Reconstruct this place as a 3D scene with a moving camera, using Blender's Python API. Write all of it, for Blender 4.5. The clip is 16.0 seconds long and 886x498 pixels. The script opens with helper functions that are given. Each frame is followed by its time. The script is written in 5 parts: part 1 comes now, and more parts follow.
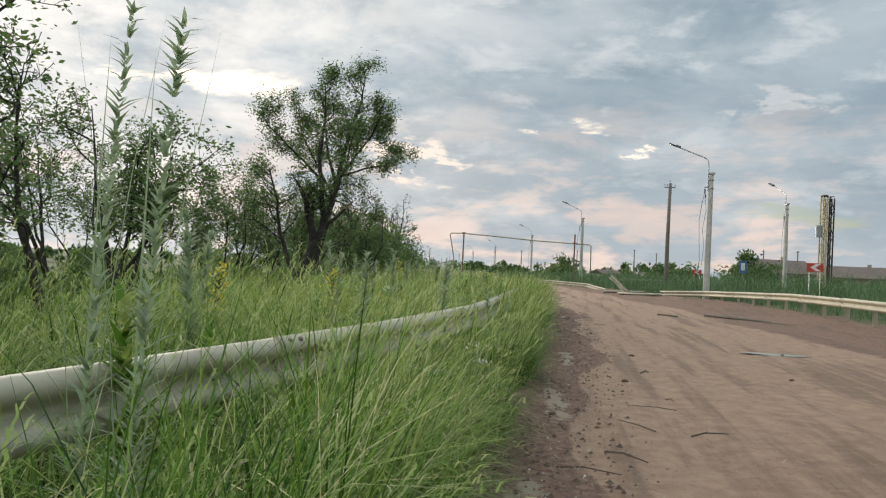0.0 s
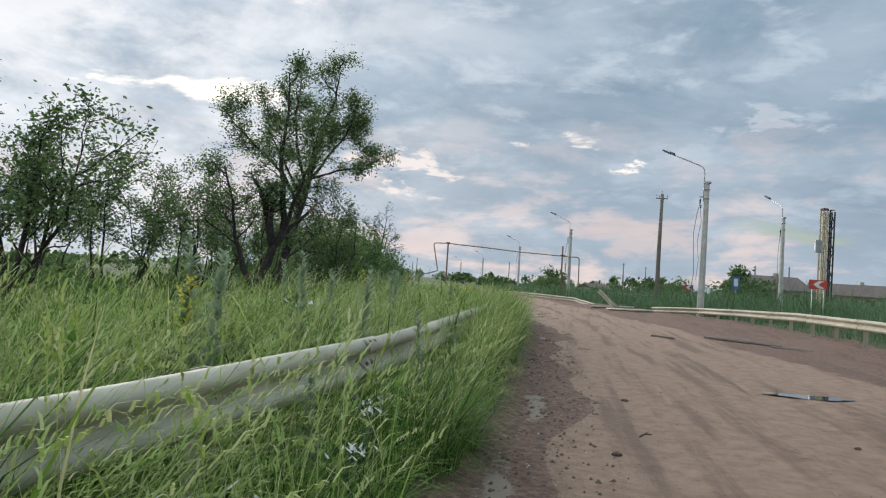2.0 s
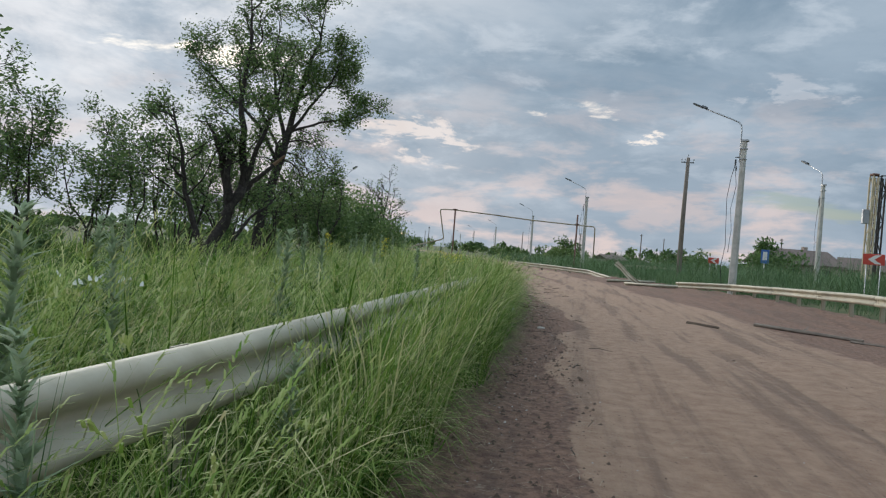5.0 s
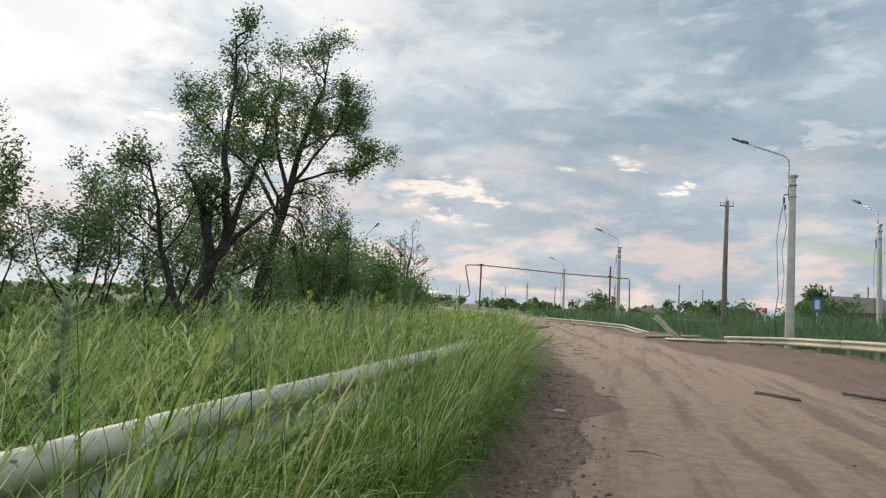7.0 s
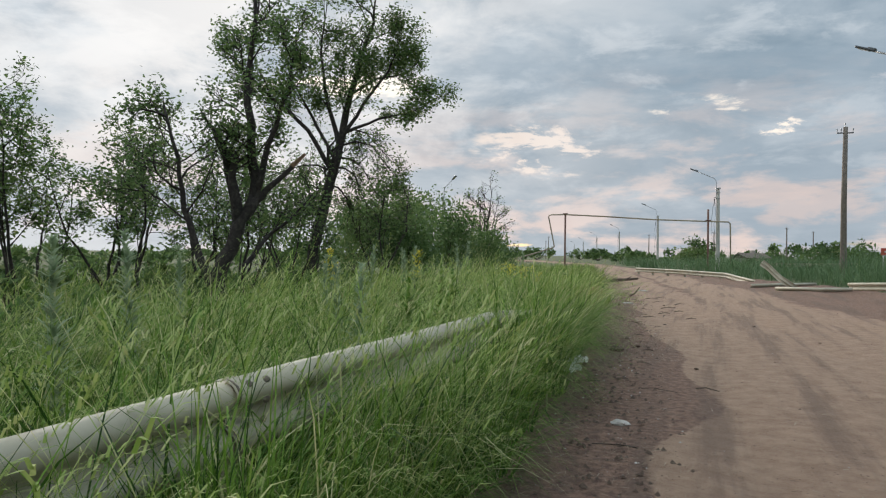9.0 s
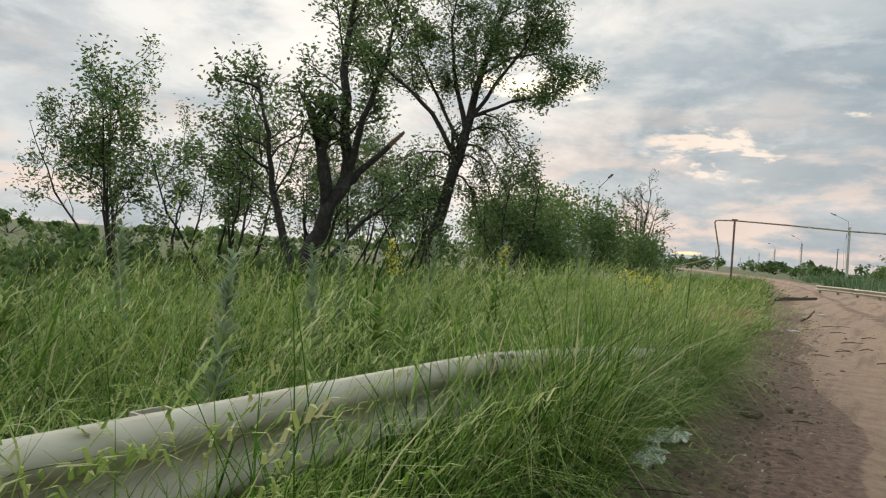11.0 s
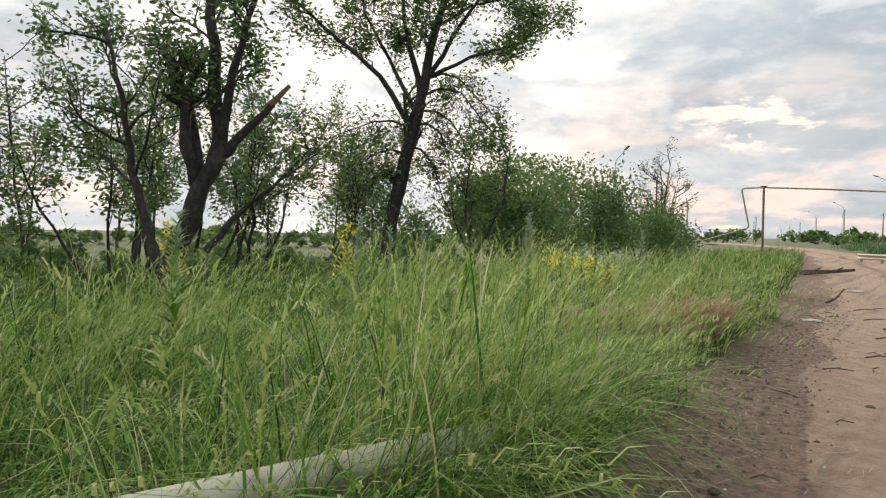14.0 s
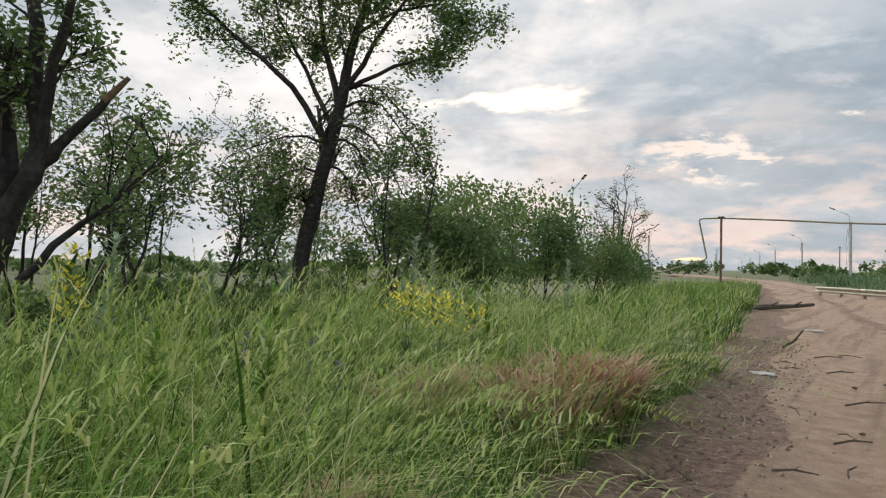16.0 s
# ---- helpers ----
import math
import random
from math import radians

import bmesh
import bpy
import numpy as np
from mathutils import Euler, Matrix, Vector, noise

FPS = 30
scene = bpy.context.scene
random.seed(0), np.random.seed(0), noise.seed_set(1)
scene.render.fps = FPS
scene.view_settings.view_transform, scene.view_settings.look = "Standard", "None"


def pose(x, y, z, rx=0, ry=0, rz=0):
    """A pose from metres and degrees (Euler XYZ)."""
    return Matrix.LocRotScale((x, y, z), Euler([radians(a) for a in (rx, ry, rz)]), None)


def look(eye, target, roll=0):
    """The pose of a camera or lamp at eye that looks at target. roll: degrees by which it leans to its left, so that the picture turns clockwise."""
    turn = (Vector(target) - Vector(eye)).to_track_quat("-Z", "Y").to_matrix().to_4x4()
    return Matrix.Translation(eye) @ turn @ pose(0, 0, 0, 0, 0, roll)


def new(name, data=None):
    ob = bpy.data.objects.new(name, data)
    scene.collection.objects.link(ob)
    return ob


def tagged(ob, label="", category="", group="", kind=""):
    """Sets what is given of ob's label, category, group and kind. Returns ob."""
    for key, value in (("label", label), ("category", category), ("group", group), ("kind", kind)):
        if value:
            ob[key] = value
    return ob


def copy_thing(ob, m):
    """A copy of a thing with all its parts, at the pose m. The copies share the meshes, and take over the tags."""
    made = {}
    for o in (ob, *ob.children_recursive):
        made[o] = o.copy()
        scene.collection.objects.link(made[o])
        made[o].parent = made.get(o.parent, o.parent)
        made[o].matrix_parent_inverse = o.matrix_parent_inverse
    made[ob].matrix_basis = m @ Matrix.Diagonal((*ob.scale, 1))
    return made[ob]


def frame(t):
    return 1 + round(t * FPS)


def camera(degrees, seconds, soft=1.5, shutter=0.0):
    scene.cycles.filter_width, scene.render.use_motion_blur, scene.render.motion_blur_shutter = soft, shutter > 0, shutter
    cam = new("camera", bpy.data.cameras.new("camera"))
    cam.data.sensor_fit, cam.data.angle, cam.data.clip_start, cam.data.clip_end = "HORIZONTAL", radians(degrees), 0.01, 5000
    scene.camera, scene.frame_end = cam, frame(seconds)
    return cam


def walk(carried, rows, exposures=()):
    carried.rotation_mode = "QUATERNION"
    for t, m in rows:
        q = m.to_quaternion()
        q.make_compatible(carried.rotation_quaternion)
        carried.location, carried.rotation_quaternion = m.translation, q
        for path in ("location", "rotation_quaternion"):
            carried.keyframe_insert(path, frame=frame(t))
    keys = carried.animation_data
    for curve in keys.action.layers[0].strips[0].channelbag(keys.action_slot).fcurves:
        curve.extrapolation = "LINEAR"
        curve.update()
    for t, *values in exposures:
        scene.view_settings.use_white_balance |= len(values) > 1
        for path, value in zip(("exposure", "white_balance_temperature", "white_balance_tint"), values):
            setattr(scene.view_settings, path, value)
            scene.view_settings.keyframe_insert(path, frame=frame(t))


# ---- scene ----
cam = camera(64.8, 16.0, soft=1.2)
walk(cam, [
    (0.0, pose(-0.033, -0.004, 1.233, 91.42, -2.65, 10.17)),
    (0.5, pose(0.025, 0.694, 1.244, 92.99, -2.33, 10.62)),
    (1.0, pose(0.097, 1.407, 1.240, 92.18, -2.88, 7.96)),
    (1.5, pose(0.140, 2.114, 1.255, 93.44, -1.86, 9.35)),
    (2.0, pose(0.147, 2.847, 1.257, 92.38, -3.55, 9.28)),
    (2.5, pose(0.199, 3.577, 1.284, 91.67, -4.21, 11.27)),
    (3.0, pose(0.187, 4.309, 1.263, 92.78, -5.51, 12.21)),
    (3.5, pose(0.212, 5.071, 1.262, 91.87, -5.35, 10.58)),
    (4.0, pose(0.249, 5.806, 1.251, 91.68, -4.20, 13.97)),
    (4.2, pose(0.267, 6.112, 1.236, 90.05, -3.78, 9.72)),
    (6.3, pose(0.386, 9.389, 1.260, 89.60, -5.48, 12.26)),
    (6.5, pose(0.415, 9.698, 1.250, 91.69, -3.50, 10.45)),
    (7.0, pose(0.412, 10.472, 1.247, 94.36, -2.84, 13.24)),
    (7.5, pose(0.431, 11.251, 1.239, 90.68, -2.25, 11.29)),
    (8.0, pose(0.439, 12.058, 1.258, 92.39, -1.34, 13.53)),
    (8.5, pose(0.408, 12.851, 1.261, 89.78, -4.29, 19.08)),
    (9.0, pose(0.486, 13.674, 1.274, 90.42, -0.67, 20.72)),
    (9.2, pose(0.444, 13.930, 1.225, 92.31, 0.40, 24.02)),
    (11.3, pose(0.415, 17.265, 1.279, 89.13, -2.99, 34.95)),
    (11.5, pose(0.454, 17.543, 1.247, 87.93, 0.93, 32.33)),
    (12.0, pose(0.431, 18.341, 1.254, 87.03, -0.89, 30.95)),
    (12.5, pose(0.365, 19.090, 1.254, 90.79, -3.83, 33.66)),
    (13.0, pose(0.402, 19.815, 1.233, 87.95, -2.74, 30.64)),
    (13.5, pose(0.376, 20.555, 1.248, 89.52, -1.09, 34.28)),
    (14.0, pose(0.279, 21.281, 1.250, 88.78, -0.71, 36.63)),
    (14.2, pose(0.289, 21.558, 1.231, 85.27, -1.13, 33.11)),
    (14.5, pose(0.267, 21.990, 1.256, 88.05, -0.91, 35.22)),
    (15.0, pose(0.161, 22.673, 1.256, 88.59, -1.66, 34.15)),
    (15.5, pose(0.078, 23.355, 1.274, 89.63, -0.23, 33.33)),
    (16.0, pose(-0.030, 23.988, 1.244, 91.32, -1.01, 33.99)),
], [(0.0, 0.45, 6800, 10), (1.0, 0.45, 6500, 10), (2.0, 0.35, 6150, 10), (3.0, 0.22, 6100, 10), (3.5, 0.28, 6200, 10), (4.0, 0.15, 6100, 10), (6.5, 0.35, 6350, 10), (7.5, 0.5, 6600, 10), (8.0, 0.4, 6500, 10), (9.0, 0.3, 6450, 10), (11.5, 0.5, 7100, 10), (12.0, 0.72, 7150, 9), (12.5, 0.75, 7000, 12), (14.5, 0.7, 7100, 13), (15.5, 0.55, 6900, 12), (16.0, 0.45, 6800, 12)])

# ---- sky and sun ----
world = bpy.data.worlds.new("sky")
scene.world = world
world.use_nodes = True
wn, wl = world.node_tree.nodes, world.node_tree.links
SUN_AZ = radians(-36)      # from +y towards +x
SUN_EL = radians(18)


def wmath(op, a, b=None, clamp=False):
    nd = wn.new("ShaderNodeMath")
    nd.operation, nd.use_clamp = op, clamp
    for i, v in enumerate((a, b)):
        if v is None:
            continue
        if isinstance(v, (int, float)):
            nd.inputs[i].default_value = v
        else:
            wl.new(v, nd.inputs[i])
    return nd.outputs[0]


def build_sky():
    sky = wn.new("ShaderNodeTexSky")
    sky.sky_type, sky.sun_disc, sky.sun_elevation, sky.sun_rotation = "NISHITA", False, SUN_EL, SUN_AZ
    co = wn.new("ShaderNodeTexCoord").outputs["Generated"]
    sep = wn.new("ShaderNodeSeparateXYZ")
    wl.new(co, sep.inputs[0])
    zz = wmath("ADD", wmath("MAXIMUM", sep.outputs[2], 0.0), 0.16)
    com = wn.new("ShaderNodeCombineXYZ")
    wl.new(wmath("DIVIDE", sep.outputs[0], zz), com.inputs[0])
    wl.new(wmath("DIVIDE", sep.outputs[1], zz), com.inputs[1])

    def cloud(scale, detail, rough, lo, hi, seed, dist=0.0):
        m = wn.new("ShaderNodeMapping")
        m.inputs["Location"].default_value = (seed, seed * 0.7, seed * 1.3)
        m.inputs["Scale"].default_value = (scale * 0.75, scale * 1.0, 1)
        wl.new(com.outputs[0], m.inputs[0])
        t = wn.new("ShaderNodeTexNoise")
        t.inputs["Scale"].default_value, t.inputs["Detail"].default_value = 1.0, detail
        t.inputs["Roughness"].default_value, t.inputs["Distortion"].default_value = rough, dist
        wl.new(m.outputs[0], t.inputs["Vector"])
        r = wn.new("ShaderNodeMapRange")
        r.interpolation_type = "SMOOTHSTEP"
        r.inputs["From Min"].default_value, r.inputs["From Max"].default_value = lo, hi
        wl.new(t.outputs[0], r.inputs["Value"])
        return r.outputs[0]

    def mix(f, a, b):
        m = wn.new("ShaderNodeMix")
        m.data_type = "RGBA"
        for i, v in ((0, f), (6, a), (7, b)):
            if isinstance(v, tuple):
                m.inputs[i].default_value = (*v, 1)
            elif isinstance(v, float):
                m.inputs[i].default_value = v
            else:
                wl.new(v, m.inputs[i])
        return m.outputs[2]

    az = wmath("MULTIPLY", wmath("ARCTAN2", sep.outputs[0], sep.outputs[1]), 180 / math.pi)
    el = wmath("MULTIPLY", wmath("ARCSINE", sep.outputs[2]), 180 / math.pi)

    def puffs(scale, lo, hi, seed, tall=1.9, rough=0.6):
        """Rounded cloud lumps, a little flattened."""
        m = wn.new("ShaderNodeMapping")
        m.inputs["Location"].default_value = (seed, seed * 0.3, seed * 0.8)
        m.inputs["Scale"].default_value = (scale, scale, scale * tall)
        wl.new(co, m.inputs[0])
        t = wn.new("ShaderNodeTexNoise")
        t.inputs["Scale"].default_value, t.inputs["Detail"].default_value = 1.0, 9
        t.inputs["Roughness"].default_value, t.inputs["Distortion"].default_value = rough, 0.25
        wl.new(m.outputs[0], t.inputs["Vector"])
        return ramp(t.outputs[0], lo, hi)

    def ramp(src, lo, hi):
        r = wn.new("ShaderNodeMapRange")
        r.interpolation_type = "SMOOTHSTEP"
        r.inputs["From Min"].default_value, r.inputs["From Max"].default_value = lo, hi
        wl.new(src, r.inputs["Value"])
        return r.outputs[0]

    def bank(a0, wa, e0, we, seed, scale=16.0, tall=3.0, hard=0.22):
        """One ragged bank of cloud (or gap) about an azimuth and elevation in degrees."""
        da = wmath("DIVIDE", wmath("SUBTRACT", az, a0), wa)
        de = wmath("DIVIDE", wmath("SUBTRACT", el, e0), we)
        r = wmath("SUBTRACT", 1.0, wmath("ADD", wmath("MULTIPLY", da, da), wmath("MULTIPLY", de, de)))
        r = wmath("MAXIMUM", r, 0.0)
        return ramp(wmath("MULTIPLY", r, puffs(scale, 0.30, 0.72, seed, tall)), 0.30, 0.30 + hard)

    # a thick slate-blue cloud sheet, paler and more broken towards the hidden sun
    pale = ramp(wmath("MULTIPLY", az, -1.0), 6.0, 40.0)
    slate = mix(puffs(3.6, 0.36, 0.66, 3.1, 2.6), (0.235, 0.325, 0.405), (0.43, 0.51, 0.58))
    light = mix(puffs(5.2, 0.38, 0.60, 8.4, 2.3), (0.40, 0.48, 0.555), (0.74, 0.79, 0.83))
    body = mix(pale, slate, light)
    body = mix(wmath("MULTIPLY", cloud(1.5, 10, 0.6, 0.46, 0.64, 8.4, 0.5), 0.55), body, (0.33, 0.42, 0.50))
    body = mix(wmath("MULTIPLY", puffs(9.0, 0.50, 0.68, 19.0, 2.8), 0.45), body, (0.72, 0.77, 0.81))
    low = wn.new("ShaderNodeMapRange")
    low.inputs["From Min"].default_value, low.inputs["From Max"].default_value = 0.26, 0.02
    wl.new(sep.outputs[2], low.inputs["Value"])
    body = mix(wmath("MULTIPLY", low.outputs[0], 0.55), body, (0.44, 0.49, 0.54))
    warm = wmath("MULTIPLY", low.outputs[0], puffs(6.0, 0.47, 0.62, 14.2, 3.5))
    body = mix(wmath("MULTIPLY", warm, 0.9), body, (0.86, 0.69, 0.62))
    # low rosy banks and the gilded gaps in the sheet ahead
    body = mix(wmath("MULTIPLY", bank(6.0, 12.0, 4.2, 2.6, 2.0, 9.0, 3.0, 0.4), 0.7), body, (0.72, 0.60, 0.56))
    body = mix(wmath("MULTIPLY", bank(-13.0, 7.5, 8.5, 3.4, 7.0, 14.0, 3.0, 0.3), 0.85), body, (0.98, 0.84, 0.74))
    body = mix(wmath("MULTIPLY", bank(-0.2, 6.2, 11.2, 1.7, 33.0, 14.0, 3.0, 0.34), 0.85), body, (1.06, 0.95, 0.83))
    body = mix(bank(5.0, 2.4, 9.6, 1.1, 12.0, 18.0, 3.0), body, (1.10, 0.98, 0.86))
    body = mix(wmath("MULTIPLY", bank(15.0, 7.0, 13.0, 2.2, 23.0, 14.0, 3.0), 0.35), body, (0.82, 0.80, 0.80))
    # the glow of the sun behind the cloud
    dot = wn.new("ShaderNodeVectorMath")
    dot.operation = "DOT_PRODUCT"
    wl.new(co, dot.inputs[0])
    dot.inputs[1].default_value = (math.sin(SUN_AZ) * math.cos(SUN_EL), math.cos(SUN_AZ) * math.cos(SUN_EL), math.sin(SUN_EL))
    glow = wmath("POWER", wmath("MAXIMUM", dot.outputs["Value"], 0.0), 11.0)
    glow = wmath("MULTIPLY", glow, wmath("ADD", wmath("MULTIPLY", puffs(5.0, 0.36, 0.6, 40.0, 2.2), 0.62), 0.10))
    body = mix(glow, body, (1.12, 1.07, 1.02))
    bg_cloud, bg_sky = wn["Background"], wn.new("ShaderNodeBackground")
    wl.new(body, bg_cloud.inputs[0])
    high = wn.new("ShaderNodeMapRange")
    high.interpolation_type = "SMOOTHSTEP"
    high.inputs["From Min"].default_value, high.inputs["From Max"].default_value = 0.36, 0.95
    high.inputs["To Min"].default_value, high.inputs["To Max"].default_value = 0.80, 1.9
    wl.new(sep.outputs[2], high.inputs["Value"])
    wl.new(high.outputs[0], bg_cloud.inputs[1])
    wl.new(sky.outputs[0], bg_sky.inputs[0])
    bg_sky.inputs[1].default_value = 0.065
    gap = wmath("MAXIMUM", cloud(1.2, 8, 0.55, 0.66, 0.74, 51.3), bank(-19.0, 6.0, 21.0, 2.6, 61.0, 10.0, 2.5, 0.3))
    blend = wn.new("ShaderNodeMixShader")
    wl.new(wmath("MULTIPLY", gap, 0.85), blend.inputs[0])
    wl.new(bg_cloud.outputs[0], blend.inputs[1])
    wl.new(bg_sky.outputs[0], blend.inputs[2])
    wl.new(blend.outputs[0], wn["World Output"].inputs[0])


build_sky()
sun = new("sun", bpy.data.lights.new("sun", "SUN"))
sun.data.energy, sun.data.angle, sun.data.color = 1.5, radians(25), (1.0, 0.90, 0.78)
sun.matrix_world = look((0, 0, 60), (-math.sin(SUN_AZ) * 100, -math.cos(SUN_AZ) * 100, 60 - 100 * math.tan(SUN_EL)))


# ---- materials ----
def material(name, colors, scale=4.0, rough=0.8, metal=0.0, bump=0.0, bump_scale=None, attr=None, through_light=0.0, spots=None, coords="Object", detail=6):
    """A procedural surface: colours mixed by noise at two scales, an optional per-piece tint, bump and translucency."""
    m = bpy.data.materials.new(name)
    m.use_nodes = True
    n, l = m.node_tree.nodes, m.node_tree.links
    b = n["Principled BSDF"]
    b.inputs["Roughness"].default_value, b.inputs["Metallic"].default_value = rough, metal
    if through_light:
        b.inputs["Specular IOR Level"].default_value = 0.25
    co = n.new("ShaderNodeTexCoord").outputs[coords]

    def tex(s, d=detail, r=0.6):
        t = n.new("ShaderNodeTexNoise")
        t.inputs["Scale"].default_value, t.inputs["Detail"].default_value, t.inputs["Roughness"].default_value = s, d, r
        l.new(co, t.inputs["Vector"])
        return t.outputs[0]

    def ramp(src, stops):
        r = n.new("ShaderNodeValToRGB")
        e = r.color_ramp.elements
        while len(e) < len(stops):
            e.new(0.5)
        for k, (p, c) in enumerate(stops):
            e[k].position, e[k].color = p, (*c, 1)
        l.new(src, r.inputs[0])
        return r.outputs[0]

    if attr:
        a = n.new("ShaderNodeAttribute")
        a.attribute_name = attr
        src = a.outputs["Fac"]
        k = len(colors) - 1
        col = ramp(src, [(i / k, c) for i, c in enumerate(colors)])
    else:
        k = len(colors) - 1
        col = ramp(tex(scale), [(0.3 + 0.4 * i / max(k, 1), c) for i, c in enumerate(colors)])
    # broad variation
    v = n.new("ShaderNodeMix")
    v.data_type, v.blend_type = "RGBA", "MULTIPLY"
    v.inputs[0].default_value = 0.7
    l.new(col, v.inputs[6])
    l.new(ramp(tex(scale * 0.17, 4), [(0.35, (0.72, 0.74, 0.74)), (0.65, (1.12, 1.1, 1.06))]), v.inputs[7])
    col = v.outputs[2]
    if spots:
        s = n.new("ShaderNodeMix")
        s.data_type = "RGBA"
        l.new(ramp(tex(spots[1], 8, 0.7), [(spots[2], (0, 0, 0)), (spots[2] + 0.06, (1, 1, 1))]), s.inputs[0])
        l.new(col, s.inputs[6])
        s.inputs[7].default_value = (*spots[0], 1)
        col = s.outputs[2]
    l.new(col, b.inputs["Base Color"])
    if bump:
        bp = n.new("ShaderNodeBump")
        bp.inputs["Strength"].default_value, bp.inputs["Distance"].default_value = 0.8, bump
        l.new(tex(bump_scale or scale * 6, 8, 0.65), bp.inputs["Height"])
        l.new(bp.outputs[0], b.inputs["Normal"])
    if through_light:
        t = n.new("ShaderNodeBsdfTranslucent")
        l.new(col, t.inputs[0])
        x = n.new("ShaderNodeMixShader")
        x.inputs[0].default_value = through_light
        l.new(b.outputs[0], x.inputs[1])
        l.new(t.outputs[0], x.inputs[2])
        l.new(x.outputs[0], n["Material Output"].inputs[0])
    return m


# the darkest green also stands in for shade deep between the blades
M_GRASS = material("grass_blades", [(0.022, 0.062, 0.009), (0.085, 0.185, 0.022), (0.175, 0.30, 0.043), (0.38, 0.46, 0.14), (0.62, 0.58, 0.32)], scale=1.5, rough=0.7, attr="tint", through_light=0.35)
M_WEED = material("weed_leaves", [(0.05, 0.10, 0.04), (0.09, 0.165, 0.07), (0.14, 0.22, 0.095), (0.24, 0.30, 0.17)], scale=1.0, rough=0.6, attr="tint", through_light=0.3)
M_PINK = material("dry_grass_heads", [(0.32, 0.25, 0.11), (0.55, 0.32, 0.20), (0.66, 0.43, 0.30)], scale=2, rough=0.7, attr="tint", through_light=0.3)
M_WORM = material("wormwood_leaves", [(0.22, 0.30, 0.17), (0.32, 0.41, 0.25), (0.45, 0.52, 0.36)], scale=2, rough=0.75, attr="tint", through_light=0.45)
M_YELLOW = material("yellow_petals", [(0.70, 0.58, 0.03), (0.85, 0.74, 0.10)], scale=20, rough=0.5, through_light=0.3)
M_WHITE = material("white_petals", [(0.75, 0.75, 0.70), (0.85, 0.85, 0.82)], scale=20, rough=0.5, through_light=0.3)
M_PURPLE = material("purple_petals", [(0.16, 0.07, 0.26), (0.26, 0.13, 0.36)], scale=20, rough=0.5, through_light=0.3)
M_LEAF = material("tree_leaves", [(0.065, 0.115, 0.04), (0.115, 0.19, 0.062), (0.18, 0.265, 0.09), (0.27, 0.30, 0.12)], scale=0.8, rough=0.55, attr="tint", through_light=0.45)
M_BARK = material("bark", [(0.02, 0.016, 0.013), (0.04, 0.032, 0.027), (0.075, 0.063, 0.052)], scale=9, rough=0.9, bump=0.02, bump_scale=30)
M_CUT = material("cut_wood", [(0.17, 0.095, 0.055), (0.27, 0.16, 0.095)], scale=12, rough=0.8, bump=0.01)
M_RAIL = material("painted_rail_steel", [(0.40, 0.355, 0.26), (0.48, 0.435, 0.325), (0.54, 0.50, 0.39)], scale=3, rough=0.62, metal=0.0, bump=0.0015, bump_scale=40, spots=((0.30, 0.22, 0.14), 9.0, 0.66))
M_BOLT = material("dark_steel_bolt", [(0.12, 0.10, 0.08), (0.22, 0.17, 0.13)], scale=60, rough=0.6, metal=0.6)
M_CONC = material("pole_concrete", [(0.42, 0.41, 0.37), (0.55, 0.53, 0.48), (0.62, 0.60, 0.55)], scale=3, rough=0.85, bump=0.004, bump_scale=50, spots=((0.30, 0.27, 0.22), 5, 0.66))
M_GALV = material("galvanised_steel", [(0.36, 0.37, 0.38), (0.46, 0.47, 0.48)], scale=12, rough=0.4, metal=0.7)
M_DARK = material("dark_lamp_housing", [(0.06, 0.065, 0.07), (0.10, 0.105, 0.11)], scale=20, rough=0.5)
M_GLASS = material("lamp_glass", [(0.55, 0.55, 0.5), (0.62, 0.62, 0.58)], scale=20, rough=0.15)
M_WOODPOLE = material("weathered_pole_wood", [(0.15, 0.125, 0.10), (0.24, 0.20, 0.165)], scale=8, rough=0.9, bump=0.008, bump_scale=40)
M_PIPE = material("rusty_pipe", [(0.30, 0.24, 0.17), (0.42, 0.36, 0.26), (0.36, 0.25, 0.17)], scale=5, rough=0.6, metal=0.2, bump=0.002)
M_POSTRUST = material("rust_red_post", [(0.12, 0.06, 0.045), (0.20, 0.10, 0.07)], scale=8, rough=0.7, bump=0.002)
M_BLACK = material("black_steel", [(0.022, 0.02, 0.02), (0.05, 0.04, 0.035)], scale=8, rough=0.6)
M_CREAM = material("cream_steel", [(0.50, 0.42, 0.27), (0.62, 0.54, 0.38)], scale=5, rough=0.6, spots=((0.28, 0.16, 0.08), 7, 0.62))
M_SIGNRED = material("sign_red", [(0.52, 0.05, 0.03), (0.60, 0.08, 0.05)], scale=6, rough=0.4)
M_SIGNWHITE = material("sign_white", [(0.72, 0.70, 0.66), (0.80, 0.79, 0.76)], scale=6, rough=0.4)
M_SIGNBLUE = material("sign_blue", [(0.04, 0.12, 0.38), (0.06, 0.17, 0.46)], scale=6, rough=0.4)
M_WALL = material("old_plaster", [(0.36, 0.30, 0.25), (0.50, 0.45, 0.39)], scale=1.2, rough=0.9, bump=0.01, spots=((0.26, 0.14, 0.10), 2, 0.6))
M_ROOF = material("grey_brown_roof", [(0.14, 0.10, 0.085), (0.22, 0.17, 0.14)], scale=3, rough=0.85, bump=0.02)
M_WINDOW = material("dark_window_glass", [(0.02, 0.022, 0.025), (0.035, 0.04, 0.045)], scale=2, rough=0.08)
